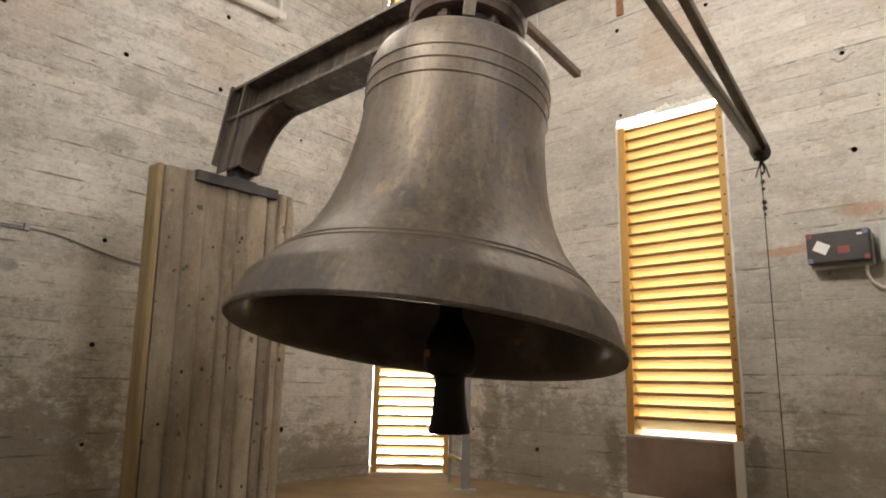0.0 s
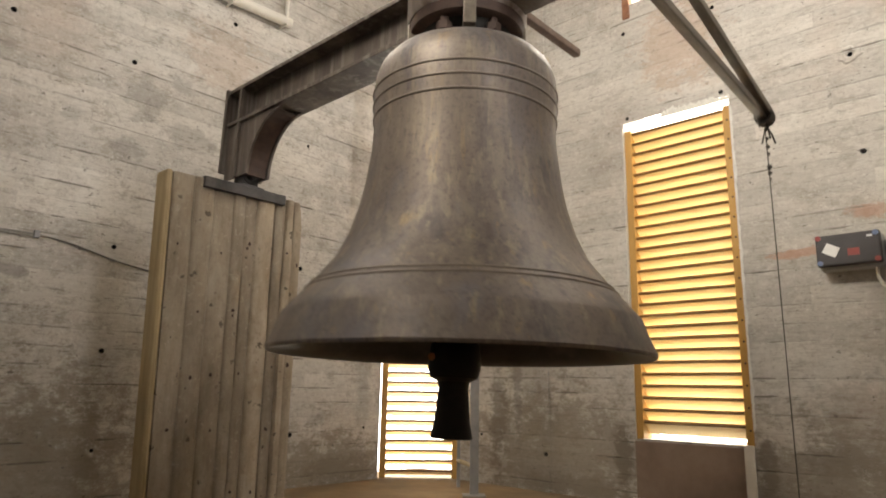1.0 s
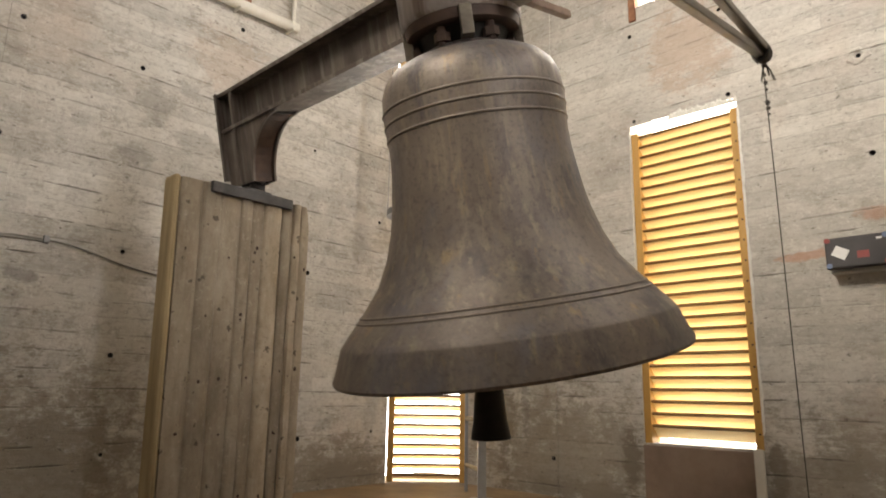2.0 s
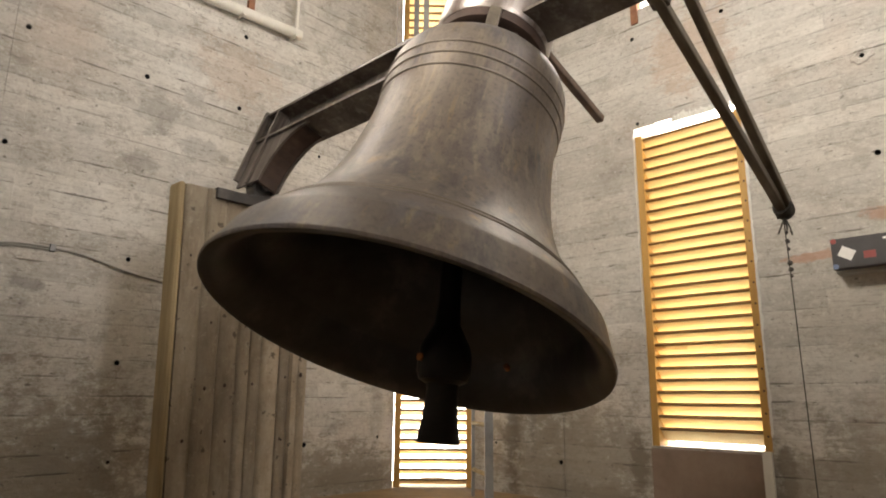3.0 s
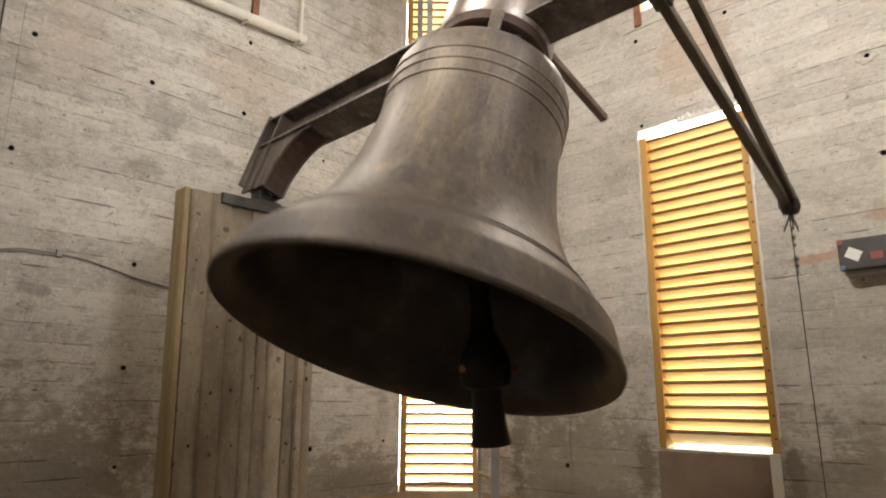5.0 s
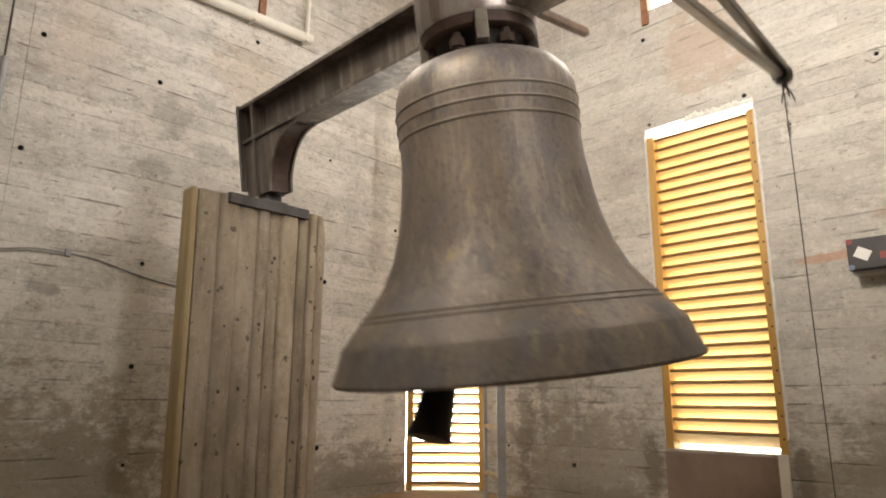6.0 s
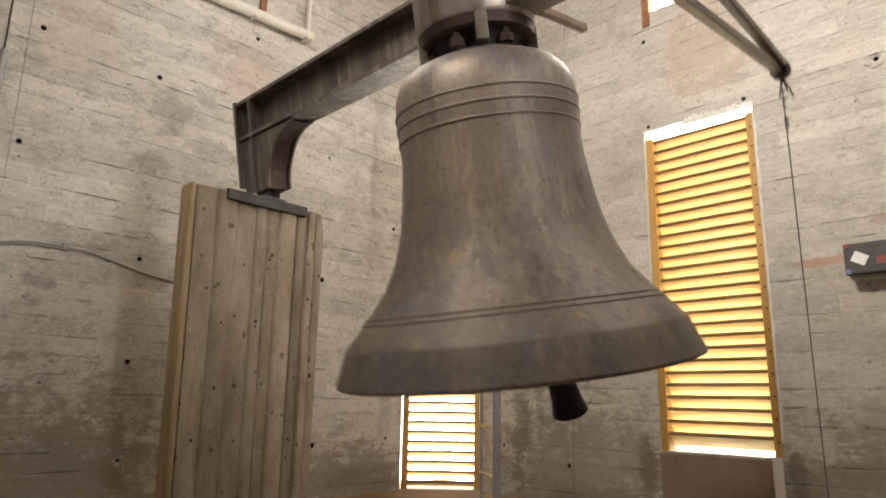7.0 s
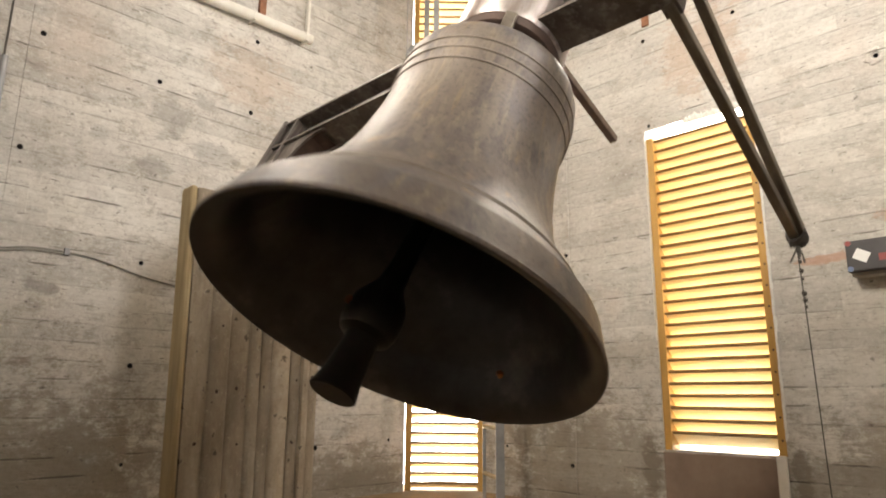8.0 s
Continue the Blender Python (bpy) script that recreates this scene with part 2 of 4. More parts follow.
IRON = mottled("black_clapper_iron", [(0.3, (0.012, 0.011, 0.010)), (0.6, (0.022, 0.020, 0.018)), (0.8, (0.05, 0.04, 0.03))], 8.0, 0.5, 0.6, 0.2, 0.003)
COPPER = mottled("rubbed_copper_bolt", [(0.3, (0.30, 0.12, 0.05)), (0.6, (0.50, 0.22, 0.09)), (0.8, (0.62, 0.32, 0.15))], 20.0, 0.4, 0.9)
GALV = mottled("galvanised_steel", [(0.3, (0.20, 0.20, 0.20)), (0.6, (0.30, 0.30, 0.30)), (0.8, (0.38, 0.37, 0.36))], 6.0, 0.5, 0.45)
RUSTY = mottled("rusty_iron", [(0.3, (0.16, 0.07, 0.035)), (0.6, (0.28, 0.13, 0.07)), (0.8, (0.38, 0.22, 0.14))], 14.0, 0.85, 0.1)
LEVER = mottled("worn_lever_steel", [(0.3, (0.075, 0.062, 0.048)), (0.5, (0.15, 0.128, 0.10)), (0.75, (0.27, 0.24, 0.19))], 7.0, 0.45, 0.45, 0.15, 0.002, (2, 0.5, 2))
# rust of bolts and counterweight; on the curved flange it paints shade
DARKRUST_SHADE = mottled("dark_rust_shade", [(0.3, (0.035, 0.022, 0.017)), (0.6, (0.07, 0.042, 0.031)), (0.8, (0.11, 0.07, 0.05))], 14.0, 0.7, 0.2)
OLDBAR = mottled("worn_bar", [(0.3, (0.10, 0.062, 0.042)), (0.6, (0.17, 0.115, 0.085)), (0.8, (0.24, 0.19, 0.15))], 12.0, 0.7, 0.2)
DRUM = mottled("bare_drum_steel", [(0.3, (0.15, 0.125, 0.115)), (0.5, (0.30, 0.265, 0.245)), (0.75, (0.48, 0.44, 0.41))], 5.0, 0.36, 0.55, 0.15, 0.002, (2.6, 2.6, 0.35),
               (8.0, (2.0, 2.0, 0.2), (0.13, 0.075, 0.05), 0.54, 0.6))
PIPE = mottled("cream_painted_pipe", [(0.3, (0.60, 0.57, 0.50)), (0.6, (0.70, 0.67, 0.60)), (0.8, (0.76, 0.74, 0.68))], 5.0, 0.45)
# lining of cut holes; their inner shade is put into the colour
HOLE = mottled("dark_hole", [(0.3, (0.010, 0.009, 0.008)), (0.6, (0.02, 0.017, 0.014)), (0.8, (0.035, 0.03, 0.025))], 30.0, 1.0)
ROPE = mottled("greased_rope", [(0.3, (0.035, 0.032, 0.028)), (0.6, (0.07, 0.062, 0.052)), (0.8, (0.12, 0.105, 0.085))], 60.0, 0.9)
INFILL = mottled("brown_render", [(0.3, (0.19, 0.135, 0.10)), (0.55, (0.29, 0.215, 0.165)), (0.78, (0.38, 0.30, 0.24))], 2.4, 0.92, 0, 0.3, 0.005)
LIME = mottled("white_lime_mortar", [(0.3, (0.58, 0.56, 0.51)), (0.6, (0.70, 0.68, 0.63)), (0.8, (0.78, 0.76, 0.72))], 18.0, 0.95, 0, 0.5, 0.006)
WHITE = mottled("white_paper", [(0.3, (0.70, 0.70, 0.68)), (0.6, (0.78, 0.78, 0.76)), (0.8, (0.82, 0.82, 0.80))], 30.0, 0.8)
GREYBOX = mottled("grey_plastic", [(0.3, (0.36, 0.37, 0.36)), (0.6, (0.42, 0.43, 0.42)), (0.8, (0.46, 0.47, 0.46))], 8.0, 0.5)
SMOKE = mottled("smoked_lid", [(0.3, (0.030, 0.027, 0.028)), (0.6, (0.045, 0.040, 0.041)), (0.8, (0.07, 0.063, 0.062))], 6.0, 0.55)
REDP = mottled("red_plastic", [(0.3, (0.20, 0.035, 0.03)), (0.6, (0.28, 0.05, 0.042)), (0.8, (0.34, 0.08, 0.065))], 20.0, 0.5)
BLUEP = mottled("blue_grey_plastic", [(0.3, (0.10, 0.14, 0.24)), (0.6, (0.15, 0.2, 0.32)), (0.8, (0.2, 0.26, 0.38))], 20.0, 0.5)
CABLE = mottled("grey_cable", [(0.3, (0.20, 0.19, 0.17)), (0.6, (0.28, 0.27, 0.24)), (0.8, (0.36, 0.35, 0.31))], 10.0, 0.7)


def bronze():
    m, n, l, b = material("aged_bronze", 0.5, 0.36)
    big = add_noise(n, l, 1.5, 7.0, 0.62)
    col = ramp(n, l, big, [(0.28, (0.092, 0.072, 0.060)), (0.48, (0.146, 0.118, 0.096)), (0.70, (0.205, 0.172, 0.140))])
    blot = add_noise(n, l, 4.6, 7.0, 0.68, (1.3, 1.3, 0.55))
    col = mix(n, l, col, (0.20, 0.168, 0.128), ramp(n, l, blot, [(0.50, (0, 0, 0)), (0.66, (0.65, 0.65, 0.65))]))
    dark = add_noise(n, l, 4.2, 7.0, 0.68, (1.5, 1.5, 0.5))
    col = mix(n, l, col, (0.046, 0.043, 0.050), ramp(n, l, dark, [(0.49, (0, 0, 0)), (0.64, (0.75, 0.75, 0.75))]))
    veil = add_noise(n, l, 2.6, 8.0, 0.7, (1.4, 1.4, 0.7))
    col = mix(n, l, col, (0.125, 0.120, 0.135), ramp(n, l, veil, [(0.50, (0, 0, 0)), (0.64, (0.6, 0.6, 0.6))]))
    drip = add_noise(n, l, 13.0, 6.0, 0.66, (2.2, 2.2, 0.22))
    col = mix(n, l, col, (0.25, 0.205, 0.145), ramp(n, l, drip, [(0.54, (0, 0, 0)), (0.66, (0.6, 0.6, 0.6))]))
    ochre = add_noise(n, l, 9.0, 5.0, 0.6, (2.6, 2.6, 0.25))
    col = mix(n, l, col, (0.27, 0.185, 0.085), ramp(n, l, ochre, [(0.61, (0, 0, 0)), (0.72, (0.55, 0.55, 0.55))]))
    fine = add_noise(n, l, 60.0, 7.0, 0.75)
    col = mix(n, l, col, (0.045, 0.038, 0.034), ramp(n, l, fine, [(0.50, (0, 0, 0)), (0.68, (0.6, 0.6, 0.6))]))
    l.new(col, b.inputs["Base Color"])
    r = n.new("ShaderNodeMapRange")
    r.inputs["To Min"].default_value, r.inputs["To Max"].default_value = 0.38, 0.62
    l.new(dark, r.inputs["Value"])
    l.new(r.outputs[0], b.inputs["Roughness"])
    relief(n, l, b, calc(n, l, "ADD", calc(n, l, "MULTIPLY", big, 0.8), calc(n, l, "MULTIPLY", fine, 0.45)), 0.3, 0.006)
    return m


BRONZE = bronze()
# mouldings and crown knob: a bronze lighter than the body's
RIDGE = mottled("pale_bronze_ridge", [(0.3, (0.11, 0.09, 0.072)), (0.55, (0.165, 0.138, 0.112)), (0.78, (0.23, 0.20, 0.165))], 9.0, 0.5, 0.4, 0.2, 0.002)
DARKBRONZE = mottled("dark_bronze", [(0.3, (0.028, 0.028, 0.031)), (0.55, (0.062, 0.061, 0.064)), (0.78, (0.17, 0.16, 0.15))], 3.2, 0.38, 0.5, 0.25, 0.005)


def louvre_paint():
    """Yellow sheet slats, thin enough to let some of the day through."""
    m, n, l, b = material("yellow_louvre", 0.5)
    a = add_noise(n, l, 5.0, 6.0, 0.65, (0.6, 0.6, 4.0))
    col = ramp(n, l, a, [(0.3, (0.89, 0.70, 0.37)), (0.55, (0.92, 0.75, 0.44)), (0.8, (0.94, 0.80, 0.51))])
    l.new(col, b.inputs["Base Color"])
    t = n.new("ShaderNodeBsdfTranslucent")
    l.new(col, t.inputs["Color"])
    x = n.new("ShaderNodeMixShader")
    x.inputs[0].default_value = 0.06
    l.new(b.outputs[0], x.inputs[1])
    l.new(t.outputs[0], x.inputs[2])
    l.new(x.outputs[0], n["Material Output"].inputs["Surface"])
    return m


SLAT = louvre_paint()
# slat lips: the brown holds their shade towards the room
LIP_SHADED = mottled("shaded_slat_lip", [(0.3, (0.15, 0.080, 0.022)), (0.55, (0.20, 0.112, 0.033)), (0.8, (0.26, 0.155, 0.055))], 6.0, 0.6)
FRAME = mottled("yellow_window_frame", [(0.3, (0.40, 0.22, 0.05)), (0.55, (0.50, 0.29, 0.075)), (0.8, (0.58, 0.36, 0.12))], 6.0, 0.55, 0, 0.15, 0.002, (3, 3, 0.5))


# ---- mesh helpers ----
def part(name, bm, mat, parent=None, label="", smooth=False, crease=38):
    me = bpy.data.meshes.new(name)
    bm.normal_update()
    bm.to_mesh(me)
    bm.free()
    me.materials.append(mat)
    if smooth:
        for p in me.polygons:
            p.use_smooth = True
        me.set_sharp_from_angle(angle=radians(crease))
    ob = new(name, me)
    if parent is not None:
        ob.parent = parent
    return tagged(ob, label)


def empty(name, at=(0, 0, 0)):
    ob = new(name)
    ob.location = at
    ob.empty_display_size = 0.1
    return ob


def box(bm, lo, hi, bevel=0.0, m=None):
    lo, hi = Vector(lo), Vector(hi)
    vs = bmesh.ops.create_cube(bm, size=1.0)["verts"]
    for v in vs:
        v.co = Vector([(lo[i] + hi[i]) / 2 + v.co[i] * (hi[i] - lo[i]) for i in range(3)])
    if bevel:
        es = list({e for v in vs for e in v.link_edges})
        out = bmesh.ops.bevel(bm, geom=es, offset=bevel, segments=2, affect="EDGES", profile=0.5)
        vs = list({v for v in vs if v.is_valid} | set(out["verts"]))
    if m is not None:
        bmesh.ops.transform(bm, matrix=m, verts=vs)
    return vs


def rod(bm, a, b, r0, r1=None, seg=12):
    a, b = Vector(a), Vector(b)
    m = Matrix.Translation((a + b) / 2) @ (b - a).to_track_quat("Z", "Y").to_matrix().to_4x4()
    return bmesh.ops.create_cone(bm, cap_ends=True, segments=seg, radius1=r0, radius2=r0 if r1 is None else r1, depth=(b - a).length, matrix=m)["verts"]


def turn(bm, rows, seg=96, closed=False):
    """A surface of revolution about z from rows of (radius, height)."""
    rings = [[bm.verts.new((r * math.cos(2 * math.pi * k / seg), r * math.sin(2 * math.pi * k / seg), z)) for k in range(seg)] for r, z in rows]
    pairs = list(zip(rings, rings[1:])) + ([(rings[-1], rings[0])] if closed else [])
    for p, q in pairs:
        for k in range(seg):
            j = (k + 1) % seg
            bm.faces.new((p[k], p[j], q[j], q[k]))
    return rings


def tube(name, points, radius, mat, parent=None, label="", res=4):
    c = bpy.data.curves.new(name, "CURVE")
    c.dimensions, c.bevel_depth, c.bevel_resolution, c.use_fill_caps = "3D", radius, res, True
    s = c.splines.new("POLY")
    s.points.add(len(points) - 1)
    for p, co in zip(s.points, points):
        p.co = (*co, 1)
    tmp = new(name, c)
    me = bpy.data.meshes.new_from_object(tmp.evaluated_get(bpy.context.evaluated_depsgraph_get()))
    bpy.data.objects.remove(tmp)
    bpy.data.curves.remove(c)
    me.materials.clear()
    me.materials.append(mat)
    for p in me.polygons:
        p.use_smooth = True
    ob = new(name, me)
    if parent is not None:
        ob.parent = parent
    return tagged(ob, label)


def cut(ob, cutters, mat=None):
    """Takes the cutters' bodies out of ob for good."""
    bm = cutters
    me = bpy.data.meshes.new("cutter")
    bm.to_mesh(me)
    bm.free()
    c = new("cutter", me)
    me.materials.append(mat or HOLE)
    mod = ob.modifiers.new("cut", "BOOLEAN")
    mod.operation, mod.solver, mod.object = "DIFFERENCE", "EXACT", c
    mod.material_mode = "TRANSFER"
    fresh = bpy.data.meshes.new_from_object(ob.evaluated_get(bpy.context.evaluated_depsgraph_get()))
    ob.modifiers.clear()
    ob.data = fresh
    bpy.data.objects.remove(c)


def structure(name, bm, mat, label):
    return tagged(part(name, bm, mat, None, label), "", name.split("_")[0], "", "structure")


# ---- the bell chamber ----
T = 0.32          # wall thickness
bm = bmesh.new()
box(bm, (XL - T, YS - T, -0.25), (XE + T, YR + T, 0.0))
floor = structure("floor", bm, FLOOR, "dusty bare concrete floor of the bell chamber")
bm = bmesh.new()
rod(bm, (-0.77, 2.74, -1), (-0.77, 2.74, 1), 0.03, seg=16)
cut(floor, bm)
bm = bmesh.new()
box(bm, (XL - T, YS - T, TOP), (XE + T, YR + T, TOP + 0.2))
structure("ceiling", bm, CEIL, "plain grey concrete ceiling slab")

CH = 0.42         # the cut-off corner
# west wall, seen at the side
bm = bmesh.new()
box(bm, (XL - T, YS - T, 0.0), (XL, YR - CH, TOP))
wall_west = structure("wall_west", bm, CONC_Y, "board-marked grey concrete wall with tie holes and stains")
bm = bmesh.new()
box(bm, (XL + CH, YR, 0.0), (XE + T, YR + T, TOP))
wall_north = structure("wall_north", bm, CONC_X, "board-marked grey concrete wall with window openings and rust stains")
bm = bmesh.new()
box(bm, (XE, YS - T, 0.0), (XE + T, YR, TOP))
wall_east = structure("wall_east", bm, CONC_Y, "board-marked grey concrete wall")
bm = bmesh.new()
box(bm, (XL, YS - T, 0.0), (XE, YS, TOP))
wall_south = structure("wall_south", bm, CONC_X, "board-marked grey concrete wall")

# openings and tie holes
TIES_W = [(1.925, 2.969), (1.325, 2.458), (0.684, 1.864), (1.337, 1.365), (1.34, 0.803), (1.351, 0.296), (0.707, 2.506), (2.551, 1.419),
          (3.175, 1.898), (3.178, 0.83), (1.917, 2.456), (2.551, 2.30), (3.17, 0.36), (2.551, 0.33), (3.175, 2.9)]
TIES_N = [(-1.885, 2.383), (-1.283, 2.385), (-0.616, 2.391), (-0.608, 1.854), (-2.549, 0.235), (-1.89, 0.20), (-1.27, 0.22), (-3.098, 0.33),
          (-1.888, 2.991), (-1.298, 2.946), (-2.55, 1.62), (-0.61, 3.0)]
bm = bmesh.new()
for y, z in TIES_W:
    r = 0.008 + 0.006 * math.sin(37 * y + 23 * z) ** 2
    rod(bm, (XL - 0.07, y, z), (XL + 0.02, y, z), r, r + 0.002, 9)
cut(wall_west, bm)
bm = bmesh.new()
for x, z in TIES_N:
    r = 0.008 + 0.006 * math.sin(37 * x + 23 * z) ** 2
    rod(bm, (x, YR - 0.02, z), (x, YR + 0.07, z), r + 0.002, r, 9)
cut(wall_north, bm)
bm = bmesh.new()
for v in box(bm, (WIN_X0, YR - 0.1, WIN_Z0), (WIN_X1, YR + T + 0.1, WIN_Z1)):
    if v.co.y > YR and v.co.z > 1.5:      # the head rises towards the outside
        v.co.z += 0.27
box(bm, (UP_X0, YR - 0.1, UP_Z0), (UP_X1, YR + T + 0.1, UP_Z1))
cut(wall_north, bm, LIME)
bm = bmesh.new()
box(bm, (-1.77, YS - T - 0.1, 3.00), (-1.03, YS + 0.1, 4.30))
cut(wall_south, bm, LIME)
# added opening for the west fill lamp, out of view
bm = bmesh.new()
box(bm, (XL - T - 0.1, 1.12, 3.72), (XL + 0.1, 1.78, 4.68))
cut(wall_west, bm, LIME)
bm = bmesh.new()
box(bm, (XE - 0.1, 0.68, 1.85), (XE + T + 0.1, 1.04, 3.05))
# second opening is added for the upper fill lamp, unseen
box(bm, (XE - 0.1, 2.22, 3.32), (XE + T + 0.1, 2.88, 4.28))
cut(wall_east, bm, LIME)


def louvre(name, wide, high, pitch, label, tilt=45, gap_top=0.05, gap_bottom=0.03, depth=0.102):
    """A louvred window: its sill is the origin, x across, y outwards."""
    w = empty(name)
    tagged(w, label, "window", "louvred windows", "structure")
    for x0, x1 in ((0, 0.045), (wide - 0.045, wide)):
        b = bmesh.new()
        box(b, (x0, 0.0, 0.0), (x1, 0.11, high), 0.003)
        post = part("window_frame", b, FRAME, w, "yellow painted window post")
    b = bmesh.new()
    n = int((high - gap_top - gap_bottom) / pitch)
    m = pose(0, 0, 0, -tilt, 0, 0)
    box(b, (0.025, -depth / 2, -0.002), (wide - 0.025, depth / 2, 0.002), 0.0, m)
    for v in box(b, (0.025, -depth / 2 - 0.005, -0.009), (wide - 0.025, -depth / 2 + 0.008, 0.006), 0.0, m):
        for q in v.link_faces:
            q.material_index = 1
    me = None
    for k in range(n):
        at = (0, 0.054, gap_bottom + (k + 0.5) * pitch)
        if me is None:
            s = part("slat", b, SLAT, w)
            me = s.data
            me.materials.append(LIP_SHADED)
        else:
            s = new("slat", me)
            s.parent = w
        s.location = at
    return w


w1 = louvre("window_1", WIN_X1 - WIN_X0, WIN_Z1 - WIN_Z0, 0.0695, "yellow louvred window letting in bright daylight", gap_top=0.016)
w1.location = (WIN_X0, YR + 0.01, WIN_Z0)
screw_bm = bmesh.new()
rod(screw_bm, (0, -0.0025, 0), (0, 0.004, 0), 0.0055, 0.007, 8)
first = part("frame_screw", screw_bm, DARKRUST_SHADE, w1, "small dark screw head")
for k in range(16):
    sc = first if k == 0 else new("frame_screw", first.data)
    sc.parent = w1
    sc.location = (WIN_X1 - WIN_X0 - 0.020, 0.0, 0.08 + k * 0.117)
w2 = louvre("window_2", 0.575, 4.2, 0.0695, "tall yellow louvred window in the cut-off corner", tilt=25, gap_top=0.03, gap_bottom=0.0, depth=0.094)
w2.matrix_world = pose(XL - 0.004, YR - CH + 0.011, 0.005, 0, 0, 45)
bm = bmesh.new()
box(bm, (XL - T, YR - CH, 4.21), (XL + CH, YR + T, TOP))
structure("wall_corner", bm, CONC_X, "plain concrete over the corner window")

# bright hazy distance outside the windows
m, n, l, b_ = material("hazy_sky", 1.0)
em = n.new("ShaderNodeEmission")
em.inputs["Color"].default_value, em.inputs["Strength"].default_value = (1.0, 0.94, 0.84, 1), 11.5
l.new(em.outputs[0], n["Material Output"].inputs["Surface"])
bm = bmesh.new()
ends = [[bm.verts.new((-1.5 + 9 * math.sin(radians(a)), 1.5 + 9 * math.cos(radians(a)), z)) for a in range(-110, 51, 10)] for z in (-5, 11)]
for k in range(16):
    bm.faces.new((ends[0][k], ends[0][k + 1], ends[1][k + 1], ends[1][k]))
structure("backdrop", bm, m, "bright hazy daylight outside the tower")

# ---- the swinging bell ----
bell = tagged(empty("church_bell", (PX, PY, PZ)), "large aged bronze bell swinging from a dark steel yoke", "bell")
OUT = [(0.02, 0.192), (0.155, 0.192), (0.170, 0.184), (0.178, 0.166), (0.232, 0.154), (0.268, 0.135), (0.296, 0.103), (0.311, 0.062), (0.316, 0.0), (0.314, -0.06),
       (0.310, -0.127), (0.313, -0.19), (0.320, -0.25), (0.331, -0.33), (0.345, -0.40), (0.372, -0.49), (0.412, -0.575), (0.462, -0.640), (0.513, -0.700),
       (0.550, -0.742), (0.561, -0.755), (0.565, -0.762), (0.584, -0.815), (0.604, -0.862), (0.602, -0.871)]
RIM = [(0.602, -0.871), (0.600, -0.872)]
INN = [(0.600, -0.872), (0.579, -0.869), (0.545, -0.84), (0.522, -0.79), (0.500, -0.735), (0.496, -0.725), (0.455, -0.68), (0.40, -0.615), (0.355, -0.54), (0.325, -0.46), (0.302, -0.38), (0.288, -0.28),
       (0.279, -0.15), (0.275, 0.0), (0.268, 0.08), (0.24, 0.125), (0.16, 0.145), (0.02, 0.15)]
bm = bmesh.new()
turn(bm, OUT + RIM[1:], 128)
bmesh.ops.recalc_face_normals(bm, faces=bm.faces)
body = part("bell_body", bm, BRONZE, bell, "aged brown bronze with drip stains", True, 24)
# inside and rim underside take a darker bronze than the body
bm = bmesh.new()
turn(bm, INN, 128)
bmesh.ops.recalc_face_normals(bm, faces=bm.faces)
part("bell_inside", bm, DARKBRONZE, bell, "dark bronze inside of the bell", True)


def ring(name, r, z, h, out):
    b = bmesh.new()
    turn(b, [(r - 0.001 + out * math.sin(a), z + h / 2 * math.cos(a)) for a in [math.pi * k / 8 for k in range(9)]], 128)
    bmesh.ops.recalc_face_normals(b, faces=b.faces)
    return part(name, b, RIDGE, bell, "", True, 80)


for z in (0.002, -0.043, -0.091):
    r = float(np.interp(-z, [-h for _, h in OUT[6:]], [q for q, _ in OUT[6:]]))
    ring("moulding", r, z, 0.010, 0.0045)
for z in (-0.668, -0.684):
    r = float(np.interp(-z, [-h for _, h in OUT[6:]], [q for q, _ in OUT[6:]]))
    ring("moulding", r, z, 0.010, 0.0034)


BOLTS = [(93.0, 0.745, 0.504)]


def ibeam(bm, x0, x1, lo, hi, half, tw=0.012, tf=0.018):
    box(bm, (x0, -half, hi - tf), (x1, half, hi), 0.002)
    box(bm, (x0, -half, lo), (x1, half, lo + tf), 0.002)
    box(bm, (x0, -tw / 2, lo + tf), (x1, tw / 2, hi - tf))


BL, BH = 0.30, 0.50      # beam underside and top over the axis
bm = bmesh.new()
ibeam(bm, -1.55, 1.55, BL, BH, 0.078)
part("yoke_beam", bm, STEEL, bell, "dark dusty steel I-beam")
